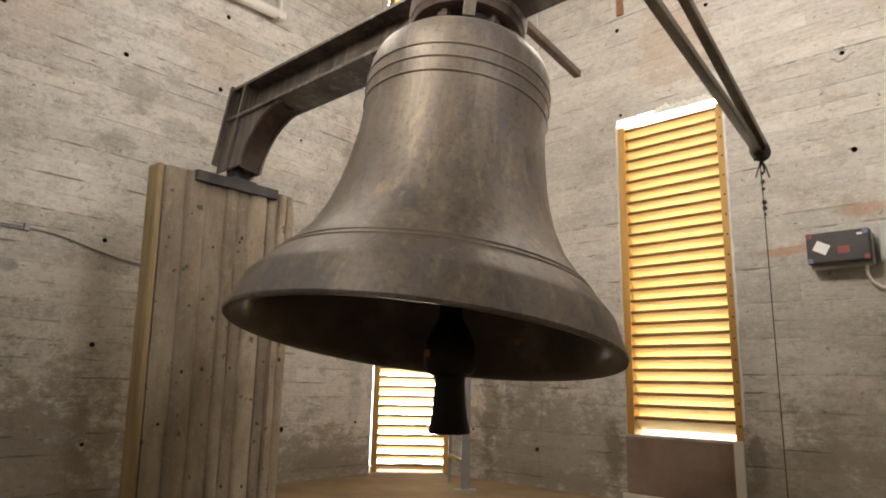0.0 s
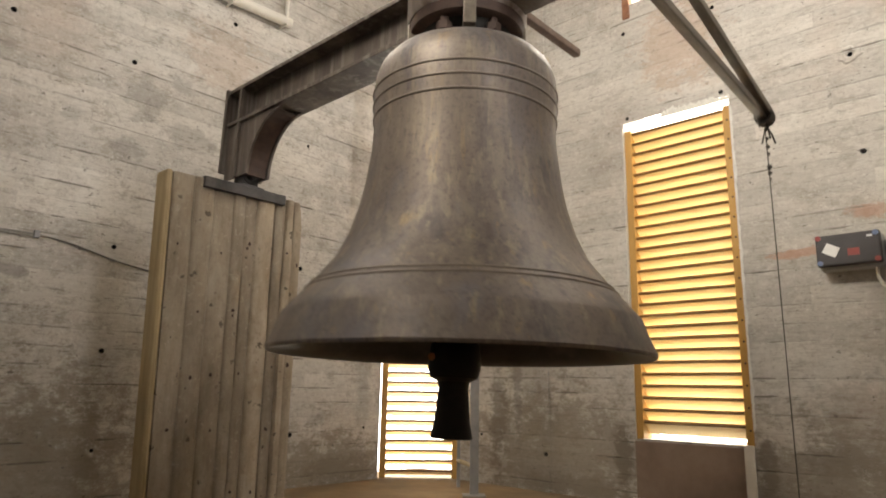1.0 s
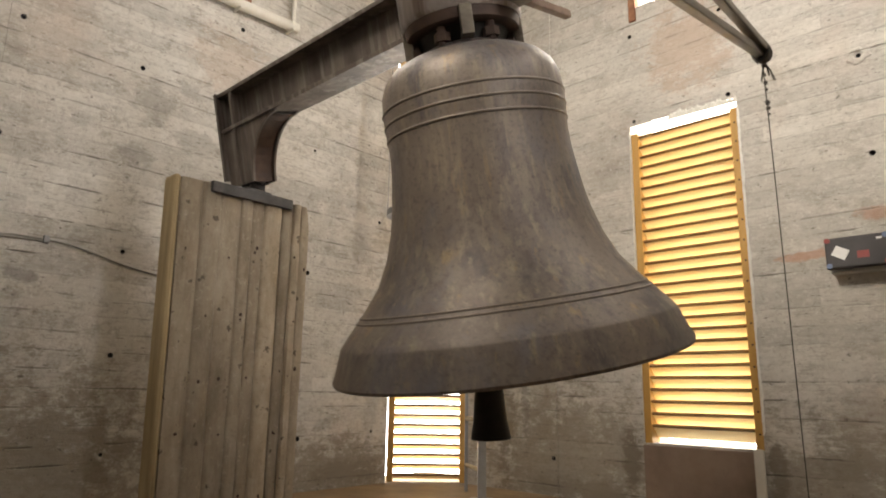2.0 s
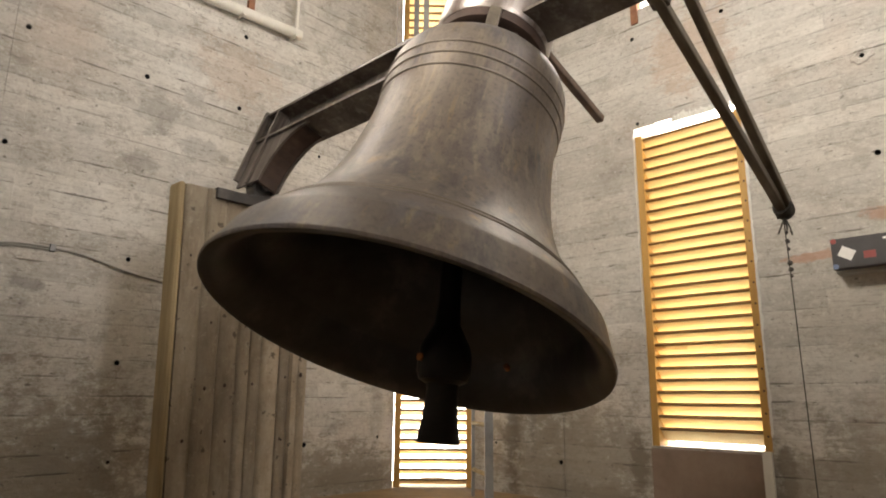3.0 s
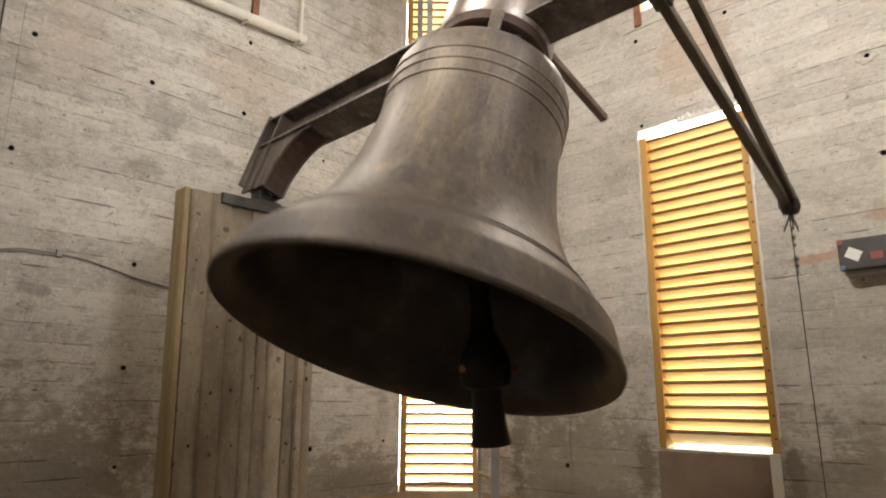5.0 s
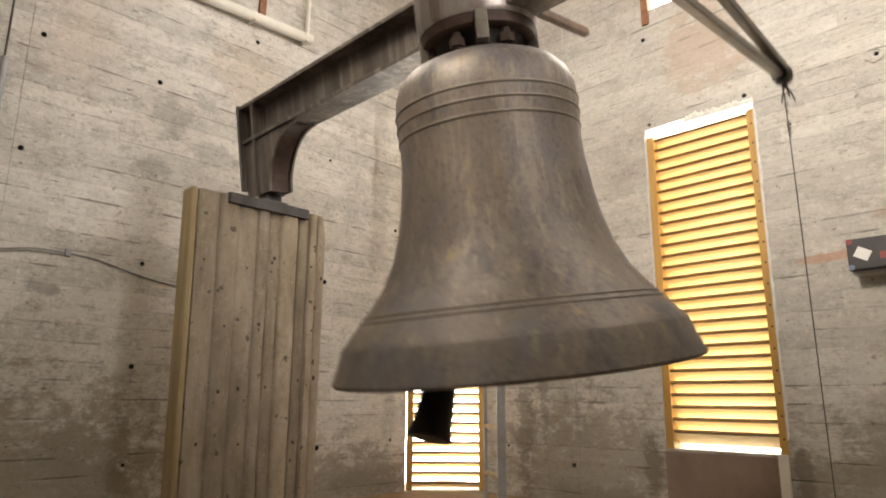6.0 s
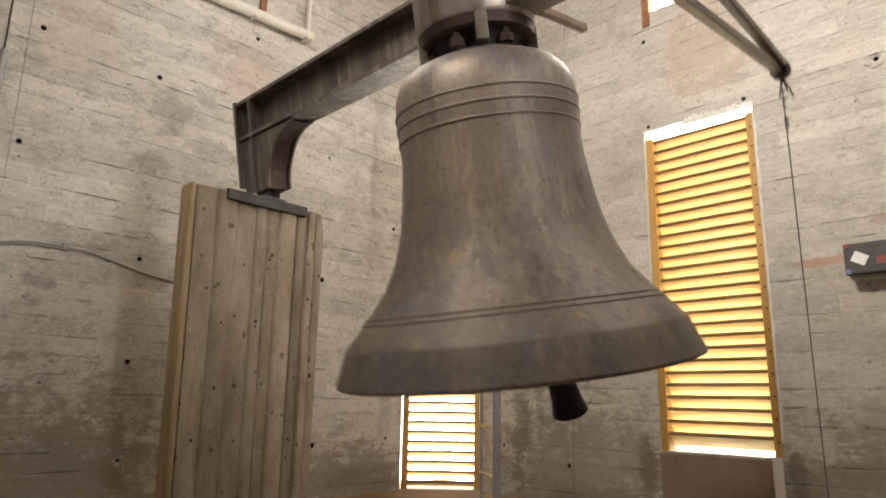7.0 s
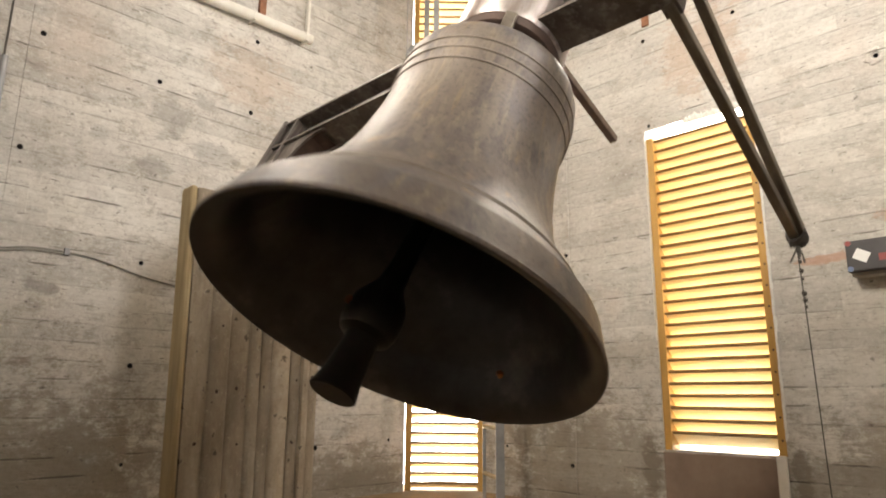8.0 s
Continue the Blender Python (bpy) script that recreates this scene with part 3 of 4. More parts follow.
for s in (-1, 1):
    bm = bmesh.new()
    box(bm, (s * 1.55 - 0.01, -0.09, 0.06), (s * 1.55 + 0.01, 0.09, BH + 0.004), 0.002)
    part("end_plate", bm, STEEL, bell)
    bm = bmesh.new()
    box(bm, (s * 1.43 - 0.006, -0.08, 0.02), (s * 1.43 + 0.006, 0.08, BH - 0.02), 0.001)
    part("stiffener", bm, STEEL, bell)
    # cheeks of the drop arm, with their hollowed inner edge
    arc = [(1.08, BL - 0.002)] + [(1.10 + 0.235 * math.sin(a), 0.02 + (BL - 0.03) * math.cos(a)) for a in [math.pi / 2 * k / 10 for k in range(11)]]
    outline = [(x - 0.004, z) for x, z in arc] + [(1.54, 0.02), (1.54, BL - 0.002)]
    for near, far in ((-0.064, -0.052), (0.052, 0.064)):
        bm = bmesh.new()
        vs = [[bm.verts.new((s * x, y, z)) for x, z in outline] for y in (near, far)]
        bm.faces.new(vs[0]), bm.faces.new(vs[1][::-1])
        for k in range(len(outline)):
            j = (k + 1) % len(outline)
            bm.faces.new((vs[0][k], vs[1][k], vs[1][j], vs[0][j]))
        bmesh.ops.recalc_face_normals(bm, faces=bm.faces)
        part("drop_arm", bm, STEEL, bell)
    bm = bmesh.new()
    vs = [[bm.verts.new((s * (x + dx), y, z)) for x, z in arc[1:]] for dx, y in ((0.010, -0.051), (0.010, 0.051), (0.026, 0.051), (0.026, -0.051))]
    for a, b in ((0, 1), (1, 2), (2, 3), (3, 0)):
        for k in range(len(arc) - 2):
            bm.faces.new((vs[a][k], vs[b][k], vs[b][k + 1], vs[a][k + 1]))
    bm.faces.new([v[0] for v in vs]), bm.faces.new([v[-1] for v in vs][::-1])
    bmesh.ops.recalc_face_normals(bm, faces=bm.faces)
    # the shade under the flange is put into its dark colour
    part("curved_flange", bm, DARKRUST_SHADE, bell)
    bm = bmesh.new()
    rod(bm, (s * 1.50, 0, 0.0), (s * 1.36, 0, 0.0), 0.026, seg=20)
    part("trunnion", bm, PLATE, bell)

bm = bmesh.new()
turn(bm, [(0.02, 0.285), (0.205, 0.285), (0.213, 0.30), (0.213, 0.62), (0.20, 0.63), (0.02, 0.63)], 64, True)
part("yoke_drum", bm, DRUM, bell, "dark steel drum welded over the beam", True)
bm = bmesh.new()
turn(bm, [(0.02, 0.244), (0.184, 0.244), (0.198, 0.252), (0.203, 0.286), (0.02, 0.286)], 64, True)
part("clamp_ring", bm, DARKRUST_SHADE, bell, "", True)
for k in range(6):
    a = math.pi / 3 * k - 0.80 + 0.52
    c, q = math.cos(a), math.sin(a)
    bm = bmesh.new()
    rod(bm, (0.162 * c, 0.162 * q, 0.18), (0.162 * c, 0.162 * q, 0.275), 0.015)
    rod(bm, (0.162 * c, 0.162 * q, 0.193), (0.162 * c, 0.162 * q, 0.222), 0.028, seg=6)
    part("bolt", bm, DARKRUST_SHADE, bell, "dark rusty hexagon bolt")
bm = bmesh.new()
turn(bm, [(0.01, 0.18), (0.135, 0.18), (0.138, 0.205), (0.160, 0.246), (0.01, 0.246)], 40, True)
part("crown_core", bm, IRON, bell, "", True)
for k in range(4):
    bm = bmesh.new()
    m = pose(0, 0, 0, 0, 0, -46 + 90 * k)
    box(bm, (0.178, -0.021, 0.188), (0.209, 0.021, 0.290), 0.004, m)
    box(bm, (0.150, -0.021, 0.188), (0.178, 0.021, 0.212), 0.003, m)
    part("clamp_lug", bm, LEVER, bell, "bare steel clamp lug")

bm = bmesh.new()
rod(bm, (0.172, 0.105, 0.155), (0.172, 0.105, 0.182), 0.016, 0.012, 10)
part("crown_knob", bm, RIDGE, bell, "", True)
for ang, u, rad in BOLTS:
    bm = bmesh.new()
    d = Vector((math.cos(radians(ang)), math.sin(radians(ang)), 0))
    rod(bm, d * (rad + 0.004) + Vector((0, 0, -u)), d * (rad - 0.014) + Vector((0, 0, -u + 0.004)), 0.012, 0.009, 10)
    part("strike_bolt", bm, COPPER, bell, "rubbed copper bolt inside the bell")

# lever for the rope, a tripod of bars
LX = -0.77 - PX
for a, b in (((LX, 0.02, 0.23), (LX, 1.118, 0.149)), ((LX, 0.05, 0.465), (LX + 0.02, 1.118, 0.159))):
    bm = bmesh.new()
    d = Vector(b) - Vector(a)
    m = Matrix.Translation(a) @ d.to_track_quat("Y", "Z").to_matrix().to_4x4()
    box(bm, (-0.017, 0, -0.017), (0.017, d.length, 0.017), 0.004, m)
    part("lever_bar", bm, LEVER, bell, "dark steel lever bar")
bm = bmesh.new()
box(bm, (LX - 0.016, 1.093, 0.119), (LX + 0.026, 1.133, 0.179), 0.008)
rod(bm, (LX - 0.022, 1.118, 0.126), (LX + 0.032, 1.118, 0.126), 0.010)
part("lever_shackle", bm, PLATE, bell)
for k, dy in enumerate((1.085, 1.098, 1.110, 1.121)):
    loop = [(LX + 0.006 + 0.031 * math.cos(a), dy + 0.004 * math.sin(2 * a + k), 0.149 + 0.036 * math.sin(a)) for a in [2 * math.pi * i / 14 for i in range(15)]]
    tube("rope_lashing", loop, 0.0055, ROPE, bell, "dark rope lashed round the lever's end")
for dx, dz in ((-0.02, -0.075), (0.012, -0.06), (0.03, -0.085)):
    tube("rope_end", [(LX + 0.006, 1.115, 0.115), (LX + 0.006 + dx * 0.6, 1.118, 0.115 + dz * 0.5), (LX + 0.006 + dx, 1.112, 0.115 + dz)], 0.0035, ROPE, bell, "frayed rope end")
bm = bmesh.new()
box(bm, (LX - 0.028, -0.05, BL - 0.085), (LX + 0.028, 0.07, BL - 0.001), 0.004)
part("lever_bracket", bm, STEEL, bell)
SX = -1.345 - PX
bm = bmesh.new()
box(bm, (SX - 0.016, 0.0, 0.423), (SX + 0.016, 0.638, 0.455), 0.004)
part("stub_bar", bm, OLDBAR, bell, "short rusty steel bar")
bm = bmesh.new()
ring_rows = [(0.005, -0.48), (0.11, -0.48), (0.145, -0.465), (0.165, -0.435), (0.172, -0.395), (0.172, -0.27), (0.16, -0.235), (0.13, -0.22), (0.005, -0.22)]
turn(bm, ring_rows, 56, True)
bmesh.ops.transform(bm, matrix=pose(0.025, 0, 0.585, -90, 0, 0) @ Matrix.Scale(-1, 4, (0, 0, 1)), verts=bm.verts)
for v in bm.verts:
    v.co.y = -abs(v.co.y)
bmesh.ops.recalc_face_normals(bm, faces=bm.faces)
part("counterweight", bm, DARKRUST_SHADE, bell, "round dark rusty counterweight", True)

# clapper, hung inside the bell
clapper = tagged(new("clapper"), "black iron clapper with copper bolt")
clapper.parent = bell
clapper.location = (0, 0, -0.138 - DROP)
bm = bmesh.new()
turn(bm, [(0.004, 0.03), (0.03, 0.02), (0.036, -0.02), (0.034, -0.55), (0.040, -0.63), (0.060, -0.665), (0.078, -0.70), (0.083, -0.735), (0.083, -0.775), (0.074, -0.80), (0.050, -0.812),
          (0.047, -0.83), (0.056, -0.93), (0.066, -0.98), (0.062, -0.984), (0.004, -0.984)], 32)
part("clapper_rod", bm, IRON, clapper, "black iron clapper shaft and ball", True)
bm = bmesh.new()
rod(bm, (-0.02, -0.076, -0.74), (-0.02, -0.088, -0.74), 0.012)
part("clapper_bolt", bm, COPPER, clapper, "rubbed copper bolt head")

for p in bell.children:
    if p is not clapper and not p.name.startswith("trunnion"):
        p.location.z -= DROP

# ---- piers ----
def pier(x, side):
    """A board-marked concrete pier: its broad face, at x, looks towards the bell; side: the way its body runs from there."""
    p = tagged(empty("bearing_pier", (x, 0, 0)), "board-marked concrete pier carrying the bell's bearing plate", "pier", "piers")
    y0, y1, top, deep = 1.205, 1.885, 1.557, 0.125
    rnd = random.Random(11)
    cuts = [y0]
    while cuts[-1] < y1 - 0.10:
        cuts.append(cuts[-1] + rnd.choice((0.048, 0.062, 0.075, 0.098)))
    cuts.append(y1)

    def block(bm, lo, hi, bevel):
        a, b = sorted((side * lo[0], side * hi[0]))
        vs = box(bm, (a, lo[1], lo[2]), (b, hi[1], hi[2]), bevel)
        for v in vs:      # the edge leans a little outwards towards the top
            v.co.y += 0.035 * (1 - v.co.z / top) * (y1 - v.co.y) / (y1 - y0)
        return vs

    bm = bmesh.new()
    block(bm, (0.012, y0, 0.0), (deep, y1 - 0.016, top - 0.004), 0.003)
    part("pier_core", bm, PILLAR, p, "grey-brown concrete core of the pier")
    for k, (a, b) in enumerate(zip(cuts, cuts[1:])):
        # the print of one board: a ridge with soft, wandering edges
        proud, crest = 0.003 + 0.010 * (k % 2) + rnd.uniform(0.0, 0.005), top - rnd.uniform(0.0, 0.006)
        bm, prev = bmesh.new(), None
        wa, wb, wd = 0.0, 0.0, 0.0
        for i in range(25):
            z = crest * i / 24
            wa, wb, wd = (v * 0.6 + rnd.uniform(-0.0028, 0.0028) for v in (wa, wb, wd))
            lean = 0.035 * (1 - z / top)
            chip = 0.020 * max(0.0, (z - top + 0.10) / 0.10) if k == len(cuts) - 2 else 0.0
            row = []
            for f, d in ((0.0, -0.020), (0.0, -0.001), (0.16, proud + wd), (0.5, proud + 0.0015 + wd), (0.84, proud + wd), (1.0, -0.001), (1.0, -0.020)):
                y = a + (b - a) * f + (wa if f < 0.5 else wb) * (f not in (0.0, 1.0)) - chip * f
                row.append(bm.verts.new((-side * d, y + lean * (y1 - y) / (y1 - y0), z)))
            if prev:
                for u in range(6):
                    bm.faces.new((prev[u], prev[u + 1], row[u + 1], row[u]))
            else:
                bm.faces.new(row)
            prev = row
        bm.faces.new(prev)
        bmesh.ops.recalc_face_normals(bm, faces=bm.faces)
        part("board_course", bm, PILLAR, p, "", True, 60)
    spot = bmesh.new()
    bmesh.ops.create_uvsphere(spot, u_segments=8, v_segments=5, radius=0.009, matrix=Matrix.Scale(0.35, 4, (1, 0, 0)))
    first = part("nail_mark", spot, DARKRUST_SHADE, p, "dark rusty nail mark", True)
    for k in range(26):
        mark = first if k == 0 else new("nail_mark", first.data)
        mark.parent = p
        c = rnd.randrange(len(cuts) - 1)
        z = rnd.choice((0.14, 0.42, 0.71, 0.98, 1.25)) + rnd.uniform(-0.05, 0.05)
        y = (cuts[c] + cuts[c + 1]) / 2 + rnd.uniform(-0.012, 0.012)
        mark.location = (-side * (0.003 + 0.010 * (c % 2) + 0.004), y + 0.035 * (1 - z / top) * (y1 - y) / (y1 - y0), z)
        q = rnd.uniform(0.45, 0.95)
        mark.scale = (1, q, q * rnd.uniform(0.9, 1.5))
    bm = bmesh.new()
    block(bm, (0.0, y0 - 0.032, 0.0), (deep - 0.01, y0 - 0.001, top + 0.010), 0.015)
    part("edge_board", bm, TAN_GRAIN, p, "yellowish rounded edge strip")
    bm = bmesh.new()
    block(bm, (-0.032, 1.335, 1.514), (deep + 0.03, 1.76, 1.564), 0.003)
    part("bearing_plate", bm, PLATE, p, "dark steel bearing plate")
    c = 0.085 * side
    bm = bmesh.new()
    box(bm, (c - 0.06, PY - 0.07, 1.564), (c + 0.06, PY + 0.07, 1.592), 0.004)
    box(bm, (c - 0.04, PY - 0.045, 1.590), (c + 0.04, PY + 0.045, PZ - 0.01), 0.006)
    rod(bm, (c - 0.045, PY, PZ), (c + 0.045, PY, PZ), 0.042, seg=20)
    part("bearing_block", bm, PLATE, p, "", True)
    for y in (PY - 0.10, PY + 0.10):
        bm = bmesh.new()
        rod(bm, (c - 0.04 * side, y, 1.564), (c - 0.04 * side, y, 1.588), 0.012, seg=6)
        part("bolt", bm, GALV, p)
    return p


pier(-2.76, -1)
pier(-0.06, 1)

# ---- the rope ----
rope = tagged(empty("bell_rope", (-0.77, 2.7, 1.72)), "dark greased pull rope with a knotted splice", "rope")
tube("rope_strand", [(0, 0, -0.02), (0.001, 0, -0.2), (0, 0, -3.4)], 0.0023, ROPE, rope)
for z, r in ((-0.03, 0.012), (-0.07, 0.009), (-0.105, 0.011), (-0.135, 0.009), (-0.19, 0.013), (-0.215, 0.012), (-0.24, 0.008)):
    bm = bmesh.new()
    bmesh.ops.create_uvsphere(bm, u_segments=10, v_segments=6, radius=r * 0.8, matrix=pose(0.004, 0, z))
    part("knot", bm, ROPE, rope, "", True)

# ---- ladder ----
lad = tagged(empty("caged_ladder", (0, 0, 0)), "grey steel wall ladder with safety cage hoops", "ladder")
A = Vector((-2.765, 3.265, 0))
B = Vector((-3.07, 3.462, 0))
q = pose(0, 0, 0, 0, 0, 135)
for p, half in ((A, 0.027), (B, 0.011)):
    bm = bmesh.new()
    box(bm, (-half, -0.012, 0), (half, 0.012, 4.5), 0.002, Matrix.Translation(p) @ pose(0, 0, 0, 0, 0, 45))
    part("stile", bm, GALV, lad, "flat grey steel stile")
for k in range(15):
    bm = bmesh.new()
    z = 0.17 + 0.30 * k
    rod(bm, (A.x, A.y, z), (B.x, B.y, z), 0.014)
    part("rung", bm, TAN_GRAIN, lad, "tan painted round rung")
bm = bmesh.new()
box(bm, (-0.07, -0.05, 0), (0.07, 0.05, 0.008), 0.001, Matrix.Translation(A) @ pose(0, 0, 0, 0, 0, 45))
part("foot_plate", bm, GALV, lad)


for z in (1.86, 2.50, 3.14, 3.78):
    pts = []
    for k in range(17):
        a = math.pi * k / 16
        along = (A - B).normalized()
        out = Vector((-0.707, -0.707, 0))
        c = (A + B) / 2
        pts.append(c + along * (math.cos(a) * (0.17 + 0.16 * math.sin(a))) + out * (0.62 * math.sin(a)) + Vector((0, 0, z)))
    bm = bmesh.new()
    rows = [[bm.verts.new(p * 1.0 + Vector((0, 0, dz))) for p in pts] for dz in (-0.022, 0.022)]
    inner = [[bm.verts.new(p + ((A + B) / 2 - 0.3 * Vector((0.707, 0.707, 0)) + Vector((0, 0, p.z)) - p).normalized() * 0.006 + Vector((0, 0, dz))) for p in pts] for dz in (-0.022, 0.022)]
    for k in range(16):
        bm.faces.new((rows[0][k], rows[0][k + 1], rows[1][k + 1], rows[1][k]))
        bm.faces.new((inner[0][k + 1], inner[0][k], inner[1][k], inner[1][k + 1]))
        bm.faces.new((rows[1][k], rows[1][k + 1], inner[1][k + 1], inner[1][k]))
        bm.faces.new((rows[0][k + 1], rows[0][k], inner[0][k], inner[0][k + 1]))
    bmesh.ops.recalc_face_normals(bm, faces=bm.faces)
    part("cage_hoop", bm, GALV, lad, "flat grey steel hoop")
for k in (4, 8, 12):
    a = math.pi * k / 16
    c = (A + B) / 2 + (A - B).normalized() * (math.cos(a) * (0.165 + 0.16 * math.sin(a))) + Vector((-0.707, -0.707, 0)) * (0.612 * math.sin(a))
    bm = bmesh.new()
    box(bm, (-0.003, -0.02, 1.84), (0.003, 0.02, 4.4), 0.0, Matrix.Translation(c) @ pose(0, 0, 0, 0, 0, (-45, 45, 135)[k // 4 - 1]))
    part("cage_bar", bm, GALV, lad)

# ---- things on the walls ----
pl = tagged(empty("wall_pipe", (0, 0, 0)), "cream painted pipe run clamped to the concrete wall", "pipe")
PXX = XL + 0.05
tube("main_pipe", [(PXX, 0.9, 3.075), (PXX, 2.305, 3.125)], 0.036, PIPE, pl, "thick cream painted pipe", 6)
tube("riser", [(PXX, 2.27, 3.14), (PXX, 2.27, TOP)], 0.014, PIPE, pl, "thin cream riser pipe")
for y in (1.35, 1.85, 2.25):
    bm = bmesh.new()
    rod(bm, (PXX, y - 0.008, 3.09 + (y - 1.35) * 0.036), (PXX, y + 0.008, 3.09 + (y - 1.35) * 0.036), 0.040, seg=24)
    rod(bm, (XL - 0.01, y, 3.05 + (y - 1.35) * 0.036), (PXX + 0.05, y, 3.05 + (y - 1.35) * 0.036), 0.008)
    part("pipe_clamp", bm, PIPE, pl, "", True)
bm = bmesh.new()
box(bm, (XL, 1.91, 3.16), (XL + 0.03, 1.955, TOP), 0.003)
tagged(part("rusty_bracket", bm, RUSTY, None, "rusty steel strip fixed to the concrete wall"), "", "bracket")
cd = tagged(empty("wall_conduit", (0, 0, 0)), "thin dark wire running into a grey conduit tube", "conduit")
tube("conduit_tube", [(XL + 0.02, 0.555, 2.31), (XL + 0.02, 0.555, 1.6)], 0.016, GALV, cd, "grey steel conduit")
tube("wire", [(XL + 0.02, 0.55, TOP), (XL + 0.02, 0.552, 2.3)], 0.005, ROPE, cd, "dark wire")
cb = tagged(empty("wall_cable", (0, 0, 0)), "grey cable sagging along the concrete wall", "cable")
for dz, stop in ((0.0, 7), (-0.012, 3)):
    pts = [(-0.4, 1.27), (0.45, 1.315), (0.671, 1.339), (0.787, 1.366), (0.953, 1.366), (1.076, 1.357), (1.192, 1.331), (1.314, 1.298), (1.46, 1.27), (1.9, 1.22)]
    pts = pts[:stop + 3 if stop == 7 else 5]
    fine = [(float(np.interp(t, range(len(pts)), [p[0] for p in pts])), float(np.interp(t, range(len(pts)), [p[1] for p in pts]))) for t in np.linspace(0, len(pts) - 1, 50)]
    for _ in range(3):
        fine = [fine[0]] + [tuple((a + 2 * b + c) / 4 for a, b, c in zip(fine[i - 1], fine[i], fine[i + 1])) for i in range(1, len(fine) - 1)] + [fine[-1]]
    tube("cable_run", [(XL + 0.008, y, z + dz) for y, z in fine], 0.0055, CABLE, cb)
bm = bmesh.new()
box(bm, (XL, 0.945, 1.345), (XL + 0.022, 0.972, 1.385), 0.004)
part("cable_clip", bm, GALV, cb, "small steel clip")

# flat formwork strips left in the walls
for nm, lo, hi, mt in (("trim_west", (XL - 0.02, 0.648, 0.0), (XL + 0.005, 0.752, TOP), CONC_Y), ("trim_north", (-2.583, YR - 0.009, 0.0), (-2.522, YR + 0.02, TOP), CONC_X)):
    bm = bmesh.new()
    box(bm, lo, hi, 0.002)
    strip = structure(nm, bm, mt, "flat vertical formwork strip in the concrete")
    holes = bmesh.new()
    for at, z in (TIES_W if nm == "trim_west" else TIES_N):
        if nm == "trim_west" and 0.66 < at < 0.74:
            rod(holes, (XL - 0.07, at, z), (XL + 0.03, at, z), 0.013, 0.016, 10)
        elif nm == "trim_north" and -2.57 < at < -2.53:
            rod(holes, (at, YR - 0.03, z), (at, YR + 0.07, z), 0.016, 0.013, 10)
    cut(strip, holes)

# infill below the louvred window, and mortar round it
bm = bmesh.new()
box(bm, (WIN_X0 - 0.005, YR - 0.003, 0.0), (WIN_X1 - 0.047, YR + 0.01, WIN_Z0 - 0.012), 0.003)
structure("wall_infill", bm, INFILL, "brown rendered infill below the louvred window")
rnd = random.Random(3)


def mortar(name, p0, p1, wide, steps, n_out):
    """A ragged smear of mortar along an opening's edge, on the north wall."""
    bm = bmesh.new()
    p0, p1 = Vector(p0), Vector(p1)
    side = Vector(n_out)
    prev, lump = None, 0.5
    for k in range(steps + 1):
        c = p0.lerp(p1, k / steps)
        lump = lump * 0.72 + rnd.uniform(0.0, 1.0) * 0.28
        w = wide * (lump * 0.8 + rnd.uniform(0.0, 0.25))
        if k in (0, steps):
            w *= 0.2
        row = [bm.verts.new(c), bm.verts.new(c + Vector((0, -rnd.uniform(0.006, 0.012), 0))), bm.verts.new(c + side * w * 0.6 + Vector((0, -rnd.uniform(0.004, 0.010), 0))), bm.verts.new(c + side * w)]
        if prev:
            for i in range(3):
                bm.faces.new((prev[i], prev[i + 1], row[i + 1], row[i]))
        prev = row
    bmesh.ops.recalc_face_normals(bm, faces=bm.faces)
    return structure(name, bm, LIME, "ragged white mortar along the window edge")


mortar("trim_mortar", (-1.66, YR, WIN_Z1 + 0.026), (-1.235, YR, WIN_Z1 + 0.026), 0.075, 70, (0, 0, 1))
mortar("trim_mortar", (WIN_X0 - 0.001, YR, 1.0), (WIN_X0 - 0.001, YR, 2.32), 0.014, 60, (-1, 0, 0))
mortar("trim_mortar", (WIN_X1 + 0.001, YR, 0.45), (WIN_X1 + 0.001, YR, 2.30), 0.022, 80, (1, 0, 0))

bm = bmesh.new()
vs = []
for k in range(28):
    a = 2 * math.pi * k / 28
    w = 0.045 * rnd.uniform(0.75, 1.25)
    vs.append([bm.verts.new((-0.616 + r * math.cos(a), YR - d, 2.391 + r * math.sin(a) * 0.85)) for r, d in ((0.02, 0.001), (0.026, 0.007), (w, 0.006), (w + 0.008, 0.0))])
for k in range(28):
    p, q = vs[k], vs[(k + 1) % 28]
    for i in range(3):
        bm.faces.new((p[i], p[i + 1], q[i + 1], q[i]))
bmesh.ops.recalc_face_normals(bm, faces=bm.faces)
structure("trim_mortar", bm, CONC_X, "ragged ring of pale mortar round a tie hole")
tr = tagged(empty("cable_trunking", (0, 0, 0)), "white plastic cable trunking below the louvred window", "trunking")
bm = bmesh.new()
box(bm, (-1.287, YR - 0.028, 0.02), (-1.245, YR - 0.001, WIN_Z0 + 0.005), 0.003)
part("trunking_body", bm, PIPE, tr)
bm = bmesh.new()
box(bm, (-1.290, YR - 0.031, 0.02), (-1.242, YR - 0.028, WIN_Z0 + 0.005), 0.001)
part("trunking_lid", bm, PIPE, tr)
bm = bmesh.new()
box(bm, (-1.91, YR - 0.085, 0.0), (-1.42, YR - 0.062, 0.05), 0.003)
tagged(part("loose_board", bm, PIPE, None, "pale painted board lying on edge along the wall"), "", "board")
bm = bmesh.new()
box(bm, (UP_X0 - 0.005, YR - 0.012, 3.09), (UP_X0 + 0.045, YR + 0.05, UP_Z1), 0.004)
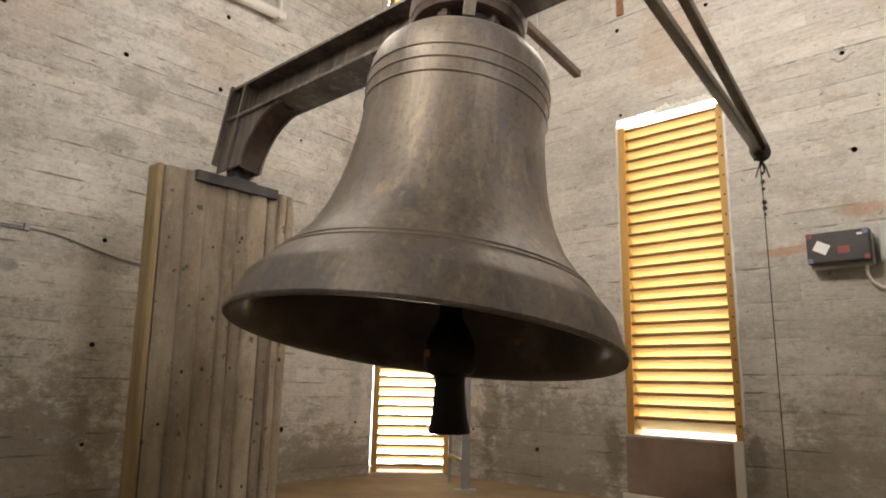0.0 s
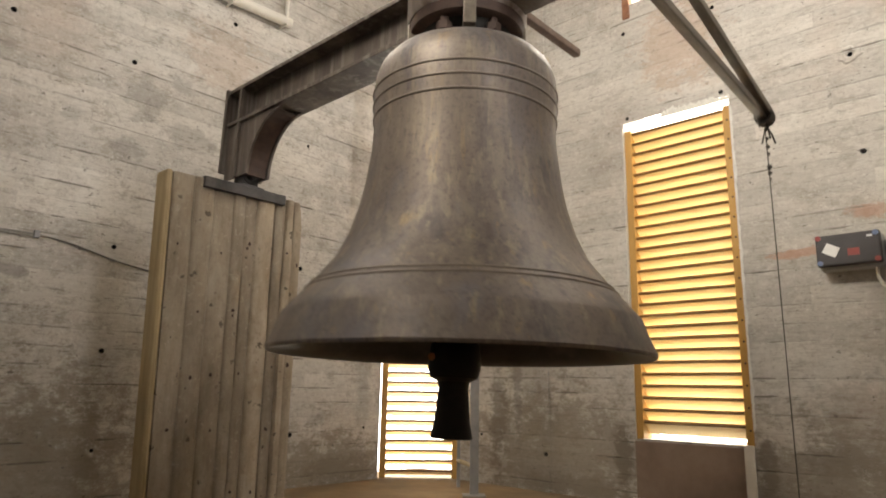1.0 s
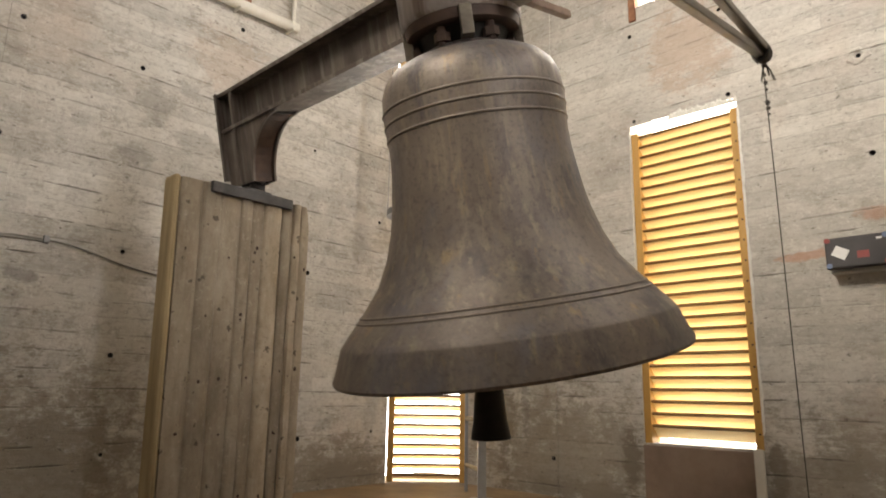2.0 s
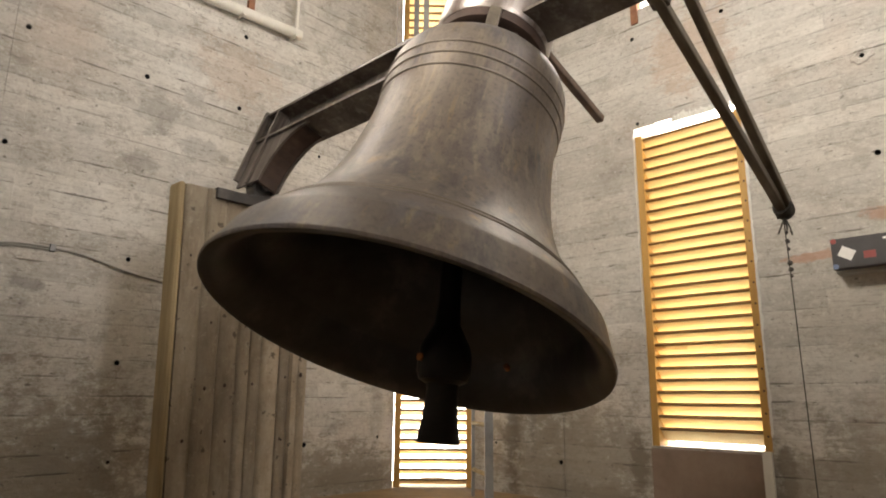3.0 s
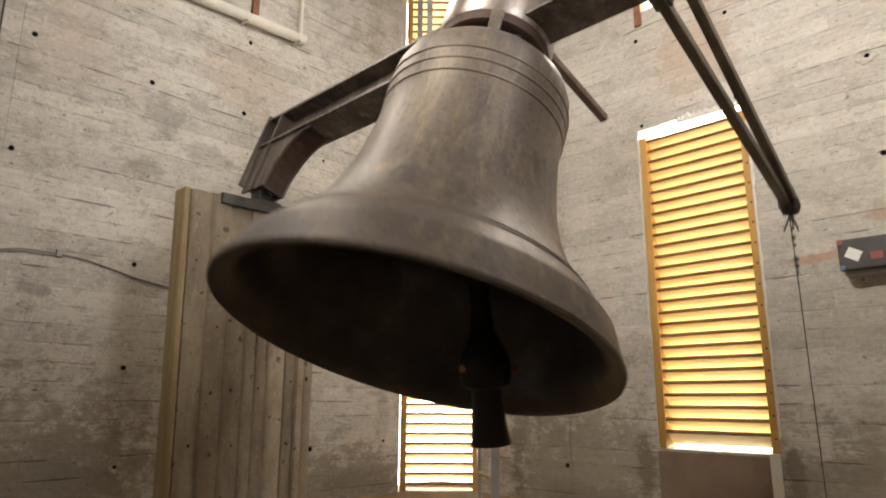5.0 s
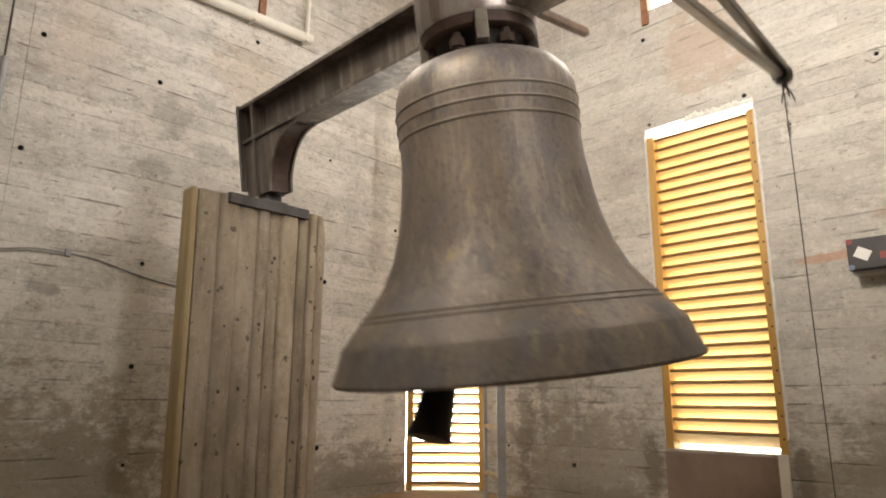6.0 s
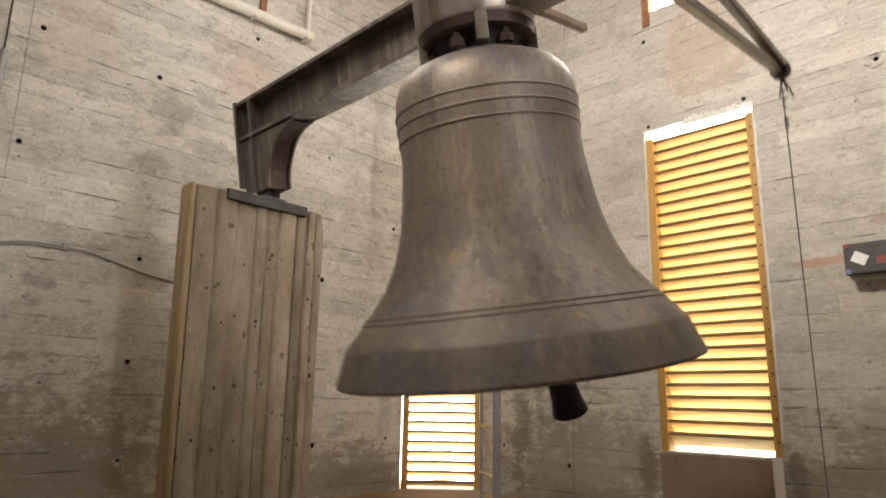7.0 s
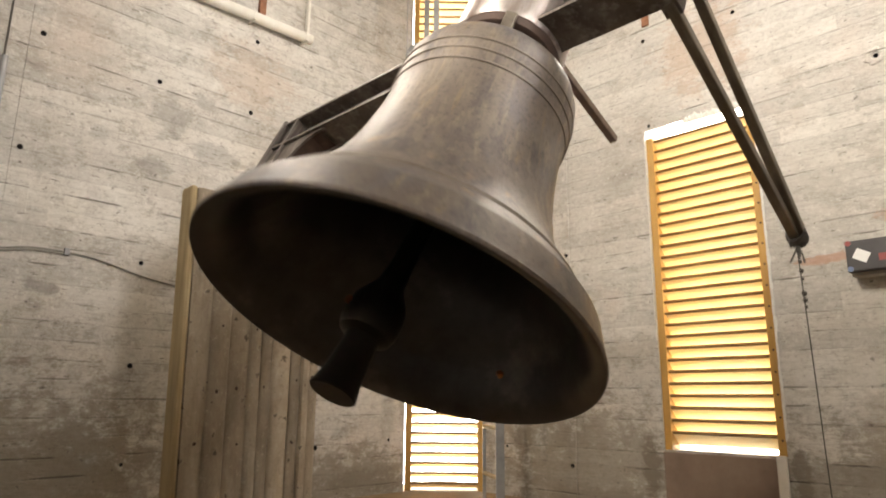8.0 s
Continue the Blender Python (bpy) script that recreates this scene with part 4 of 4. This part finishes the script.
tagged(part("rusty_strip", bm, RUSTY, None, "rusty iron strip beside the upper opening"), "", "bracket")

# junction box
jb = tagged(empty("junction_box", (-0.70, YR, 1.335)), "grey junction box with a smoked lid and white sticker", "junction box")
bm = bmesh.new()
box(bm, (-0.135, -0.085, -0.085), (0.135, 0.0, 0.08), 0.006)
part("box_base", bm, GREYBOX, jb, "grey plastic box base")
bm = bmesh.new()
box(bm, (-0.137, -0.135, -0.072), (0.137, -0.086, 0.082), 0.008)
part("box_lid", bm, SMOKE, jb, "dark smoked plastic lid")
for x, z, mt in ((-0.122, 0.068, REDP), (0.122, 0.068, BLUEP), (-0.122, -0.058, BLUEP), (0.122, -0.058, REDP)):
    bm = bmesh.new()
    rod(bm, (x, -0.141, z), (x, -0.12, z), 0.013, seg=16)
    part("lid_screw", bm, mt, jb, "coloured plastic lid screw")
bm = bmesh.new()
box(bm, (-0.032, -0.0372, -0.026), (0.032, -0.036, 0.026), 0.0, pose(-0.07, -0.1, 0.004, 0, 30, 0))
part("sticker", bm, WHITE, jb, "white paper sticker")
bm = bmesh.new()
box(bm, (0.0, -0.1362, -0.03), (0.05, -0.1352, 0.005), 0.0)
part("inner_label", bm, REDP, jb, "small red label")
bm = bmesh.new()
box(bm, (0.085, -0.1362, 0.052), (0.108, -0.1352, 0.062), 0.0)
part("sticker", bm, WHITE, jb, "white paper sticker")
tube("cable_tail", [(0.10, -0.05, -0.08), (0.10, -0.05, -0.13), (0.115, -0.045, -0.17), (0.15, -0.03, -0.195), (0.20, -0.015, -0.20), (0.5, -0.01, -0.20)], 0.008, PIPE, jb, "white cable")
jc = tagged(empty("grey_cover_box", (-0.45, YR, 1.36)), "pale grey plastic cover box on the wall", "junction box")
bm = bmesh.new()
box(bm, (-0.085, -0.08, -0.10), (0.12, 0.0, 0.085), 0.008)
part("cover", bm, GREYBOX, jc)


def motions():
    theta = [(0.0, -8.5), (0.2, -11.4), (0.4, -12.3), (0.6, -10.9), (0.8, -6.4), (1.0, -0.5), (1.2, 6.4), (1.4, 12.0), (1.6, 15.6), (1.8, 16.7), (2.0, 13.6), (2.2, 6.4),
             (2.4, -2.9), (2.6, -13.6), (2.8, -21.2), (3.0, -20.3), (3.2, -14.3), (3.4, -4.2), (3.5, 1.5), (3.6, 7.8), (3.8, 17.9), (4.0, 21.7), (4.2, 21.7), (4.4, 17.2),
             (4.5, 12.5), (4.6, 6.3), (4.8, -7.2), (5.0, -19.2), (5.2, -25.9), (5.4, -25.6), (5.6, -17.3), (5.8, -5.2), (6.0, 9.1), (6.2, 21.6), (6.4, 28.5), (6.5, 30.1),
             (6.6, 29.6), (6.8, 21.9), (7.0, 11.0), (7.2, -5.2), (7.4, -19.3), (7.6, -29.2), (7.8, -31.2), (8.0, -26.3)]
    theta = [(t, a - 0.3) for t, a in theta]
    phi = [(0.0, 0.5), (0.2, -0.3), (0.4, -1.2), (0.6, -1.7), (0.8, -2.5), (1.0, -2.6), (1.2, -2.0), (1.4, -0.3), (1.6, 1.8), (1.8, 3.2), (2.0, 4.0), (2.2, 4.0), (2.4, 2.8),
           (2.6, 0.3), (2.8, -2.9), (3.0, -6.3), (3.2, -9.6), (3.4, -10.2), (3.5, -9.3), (3.6, -7.6), (3.8, -2.4), (4.0, 3.1), (4.2, 8.9), (4.4, 13.7), (4.5, 14.6), (4.6, 14.4), (4.8, 12.0), (5.0, 6.0),
           (5.2, -2.0), (5.4, -10.5), (5.6, -17.0), (5.8, -20.0), (6.0, -16.6), (6.2, -6.6), (6.4, 6.4), (6.5, 12.8), (6.6, 19.0), (6.8, 26.5), (7.0, 27.0), (7.2, 21.4),
           (7.4, 9.5), (7.6, -7.6), (7.8, -22.6), (8.0, -31.6)]
    walk(bell, [(t, pose(PX, PY, PZ, a)) for t, a in theta])
    walk(clapper, [(t, pose(0, 0, -0.138 - DROP, b - a)) for (t, a), (_, b) in zip(theta, phi)])
    rows = []
    for t, a in theta:
        s, c = math.sin(radians(a)), math.cos(radians(a))
        y, z = PY + 1.118 * c - 0.095 * s, PZ + 1.118 * s + 0.095 * c
        rows.append((t, pose(-0.77, y, z, math.degrees(math.atan2(2.74 - y, z)))))
    walk(rope, rows)


motions()
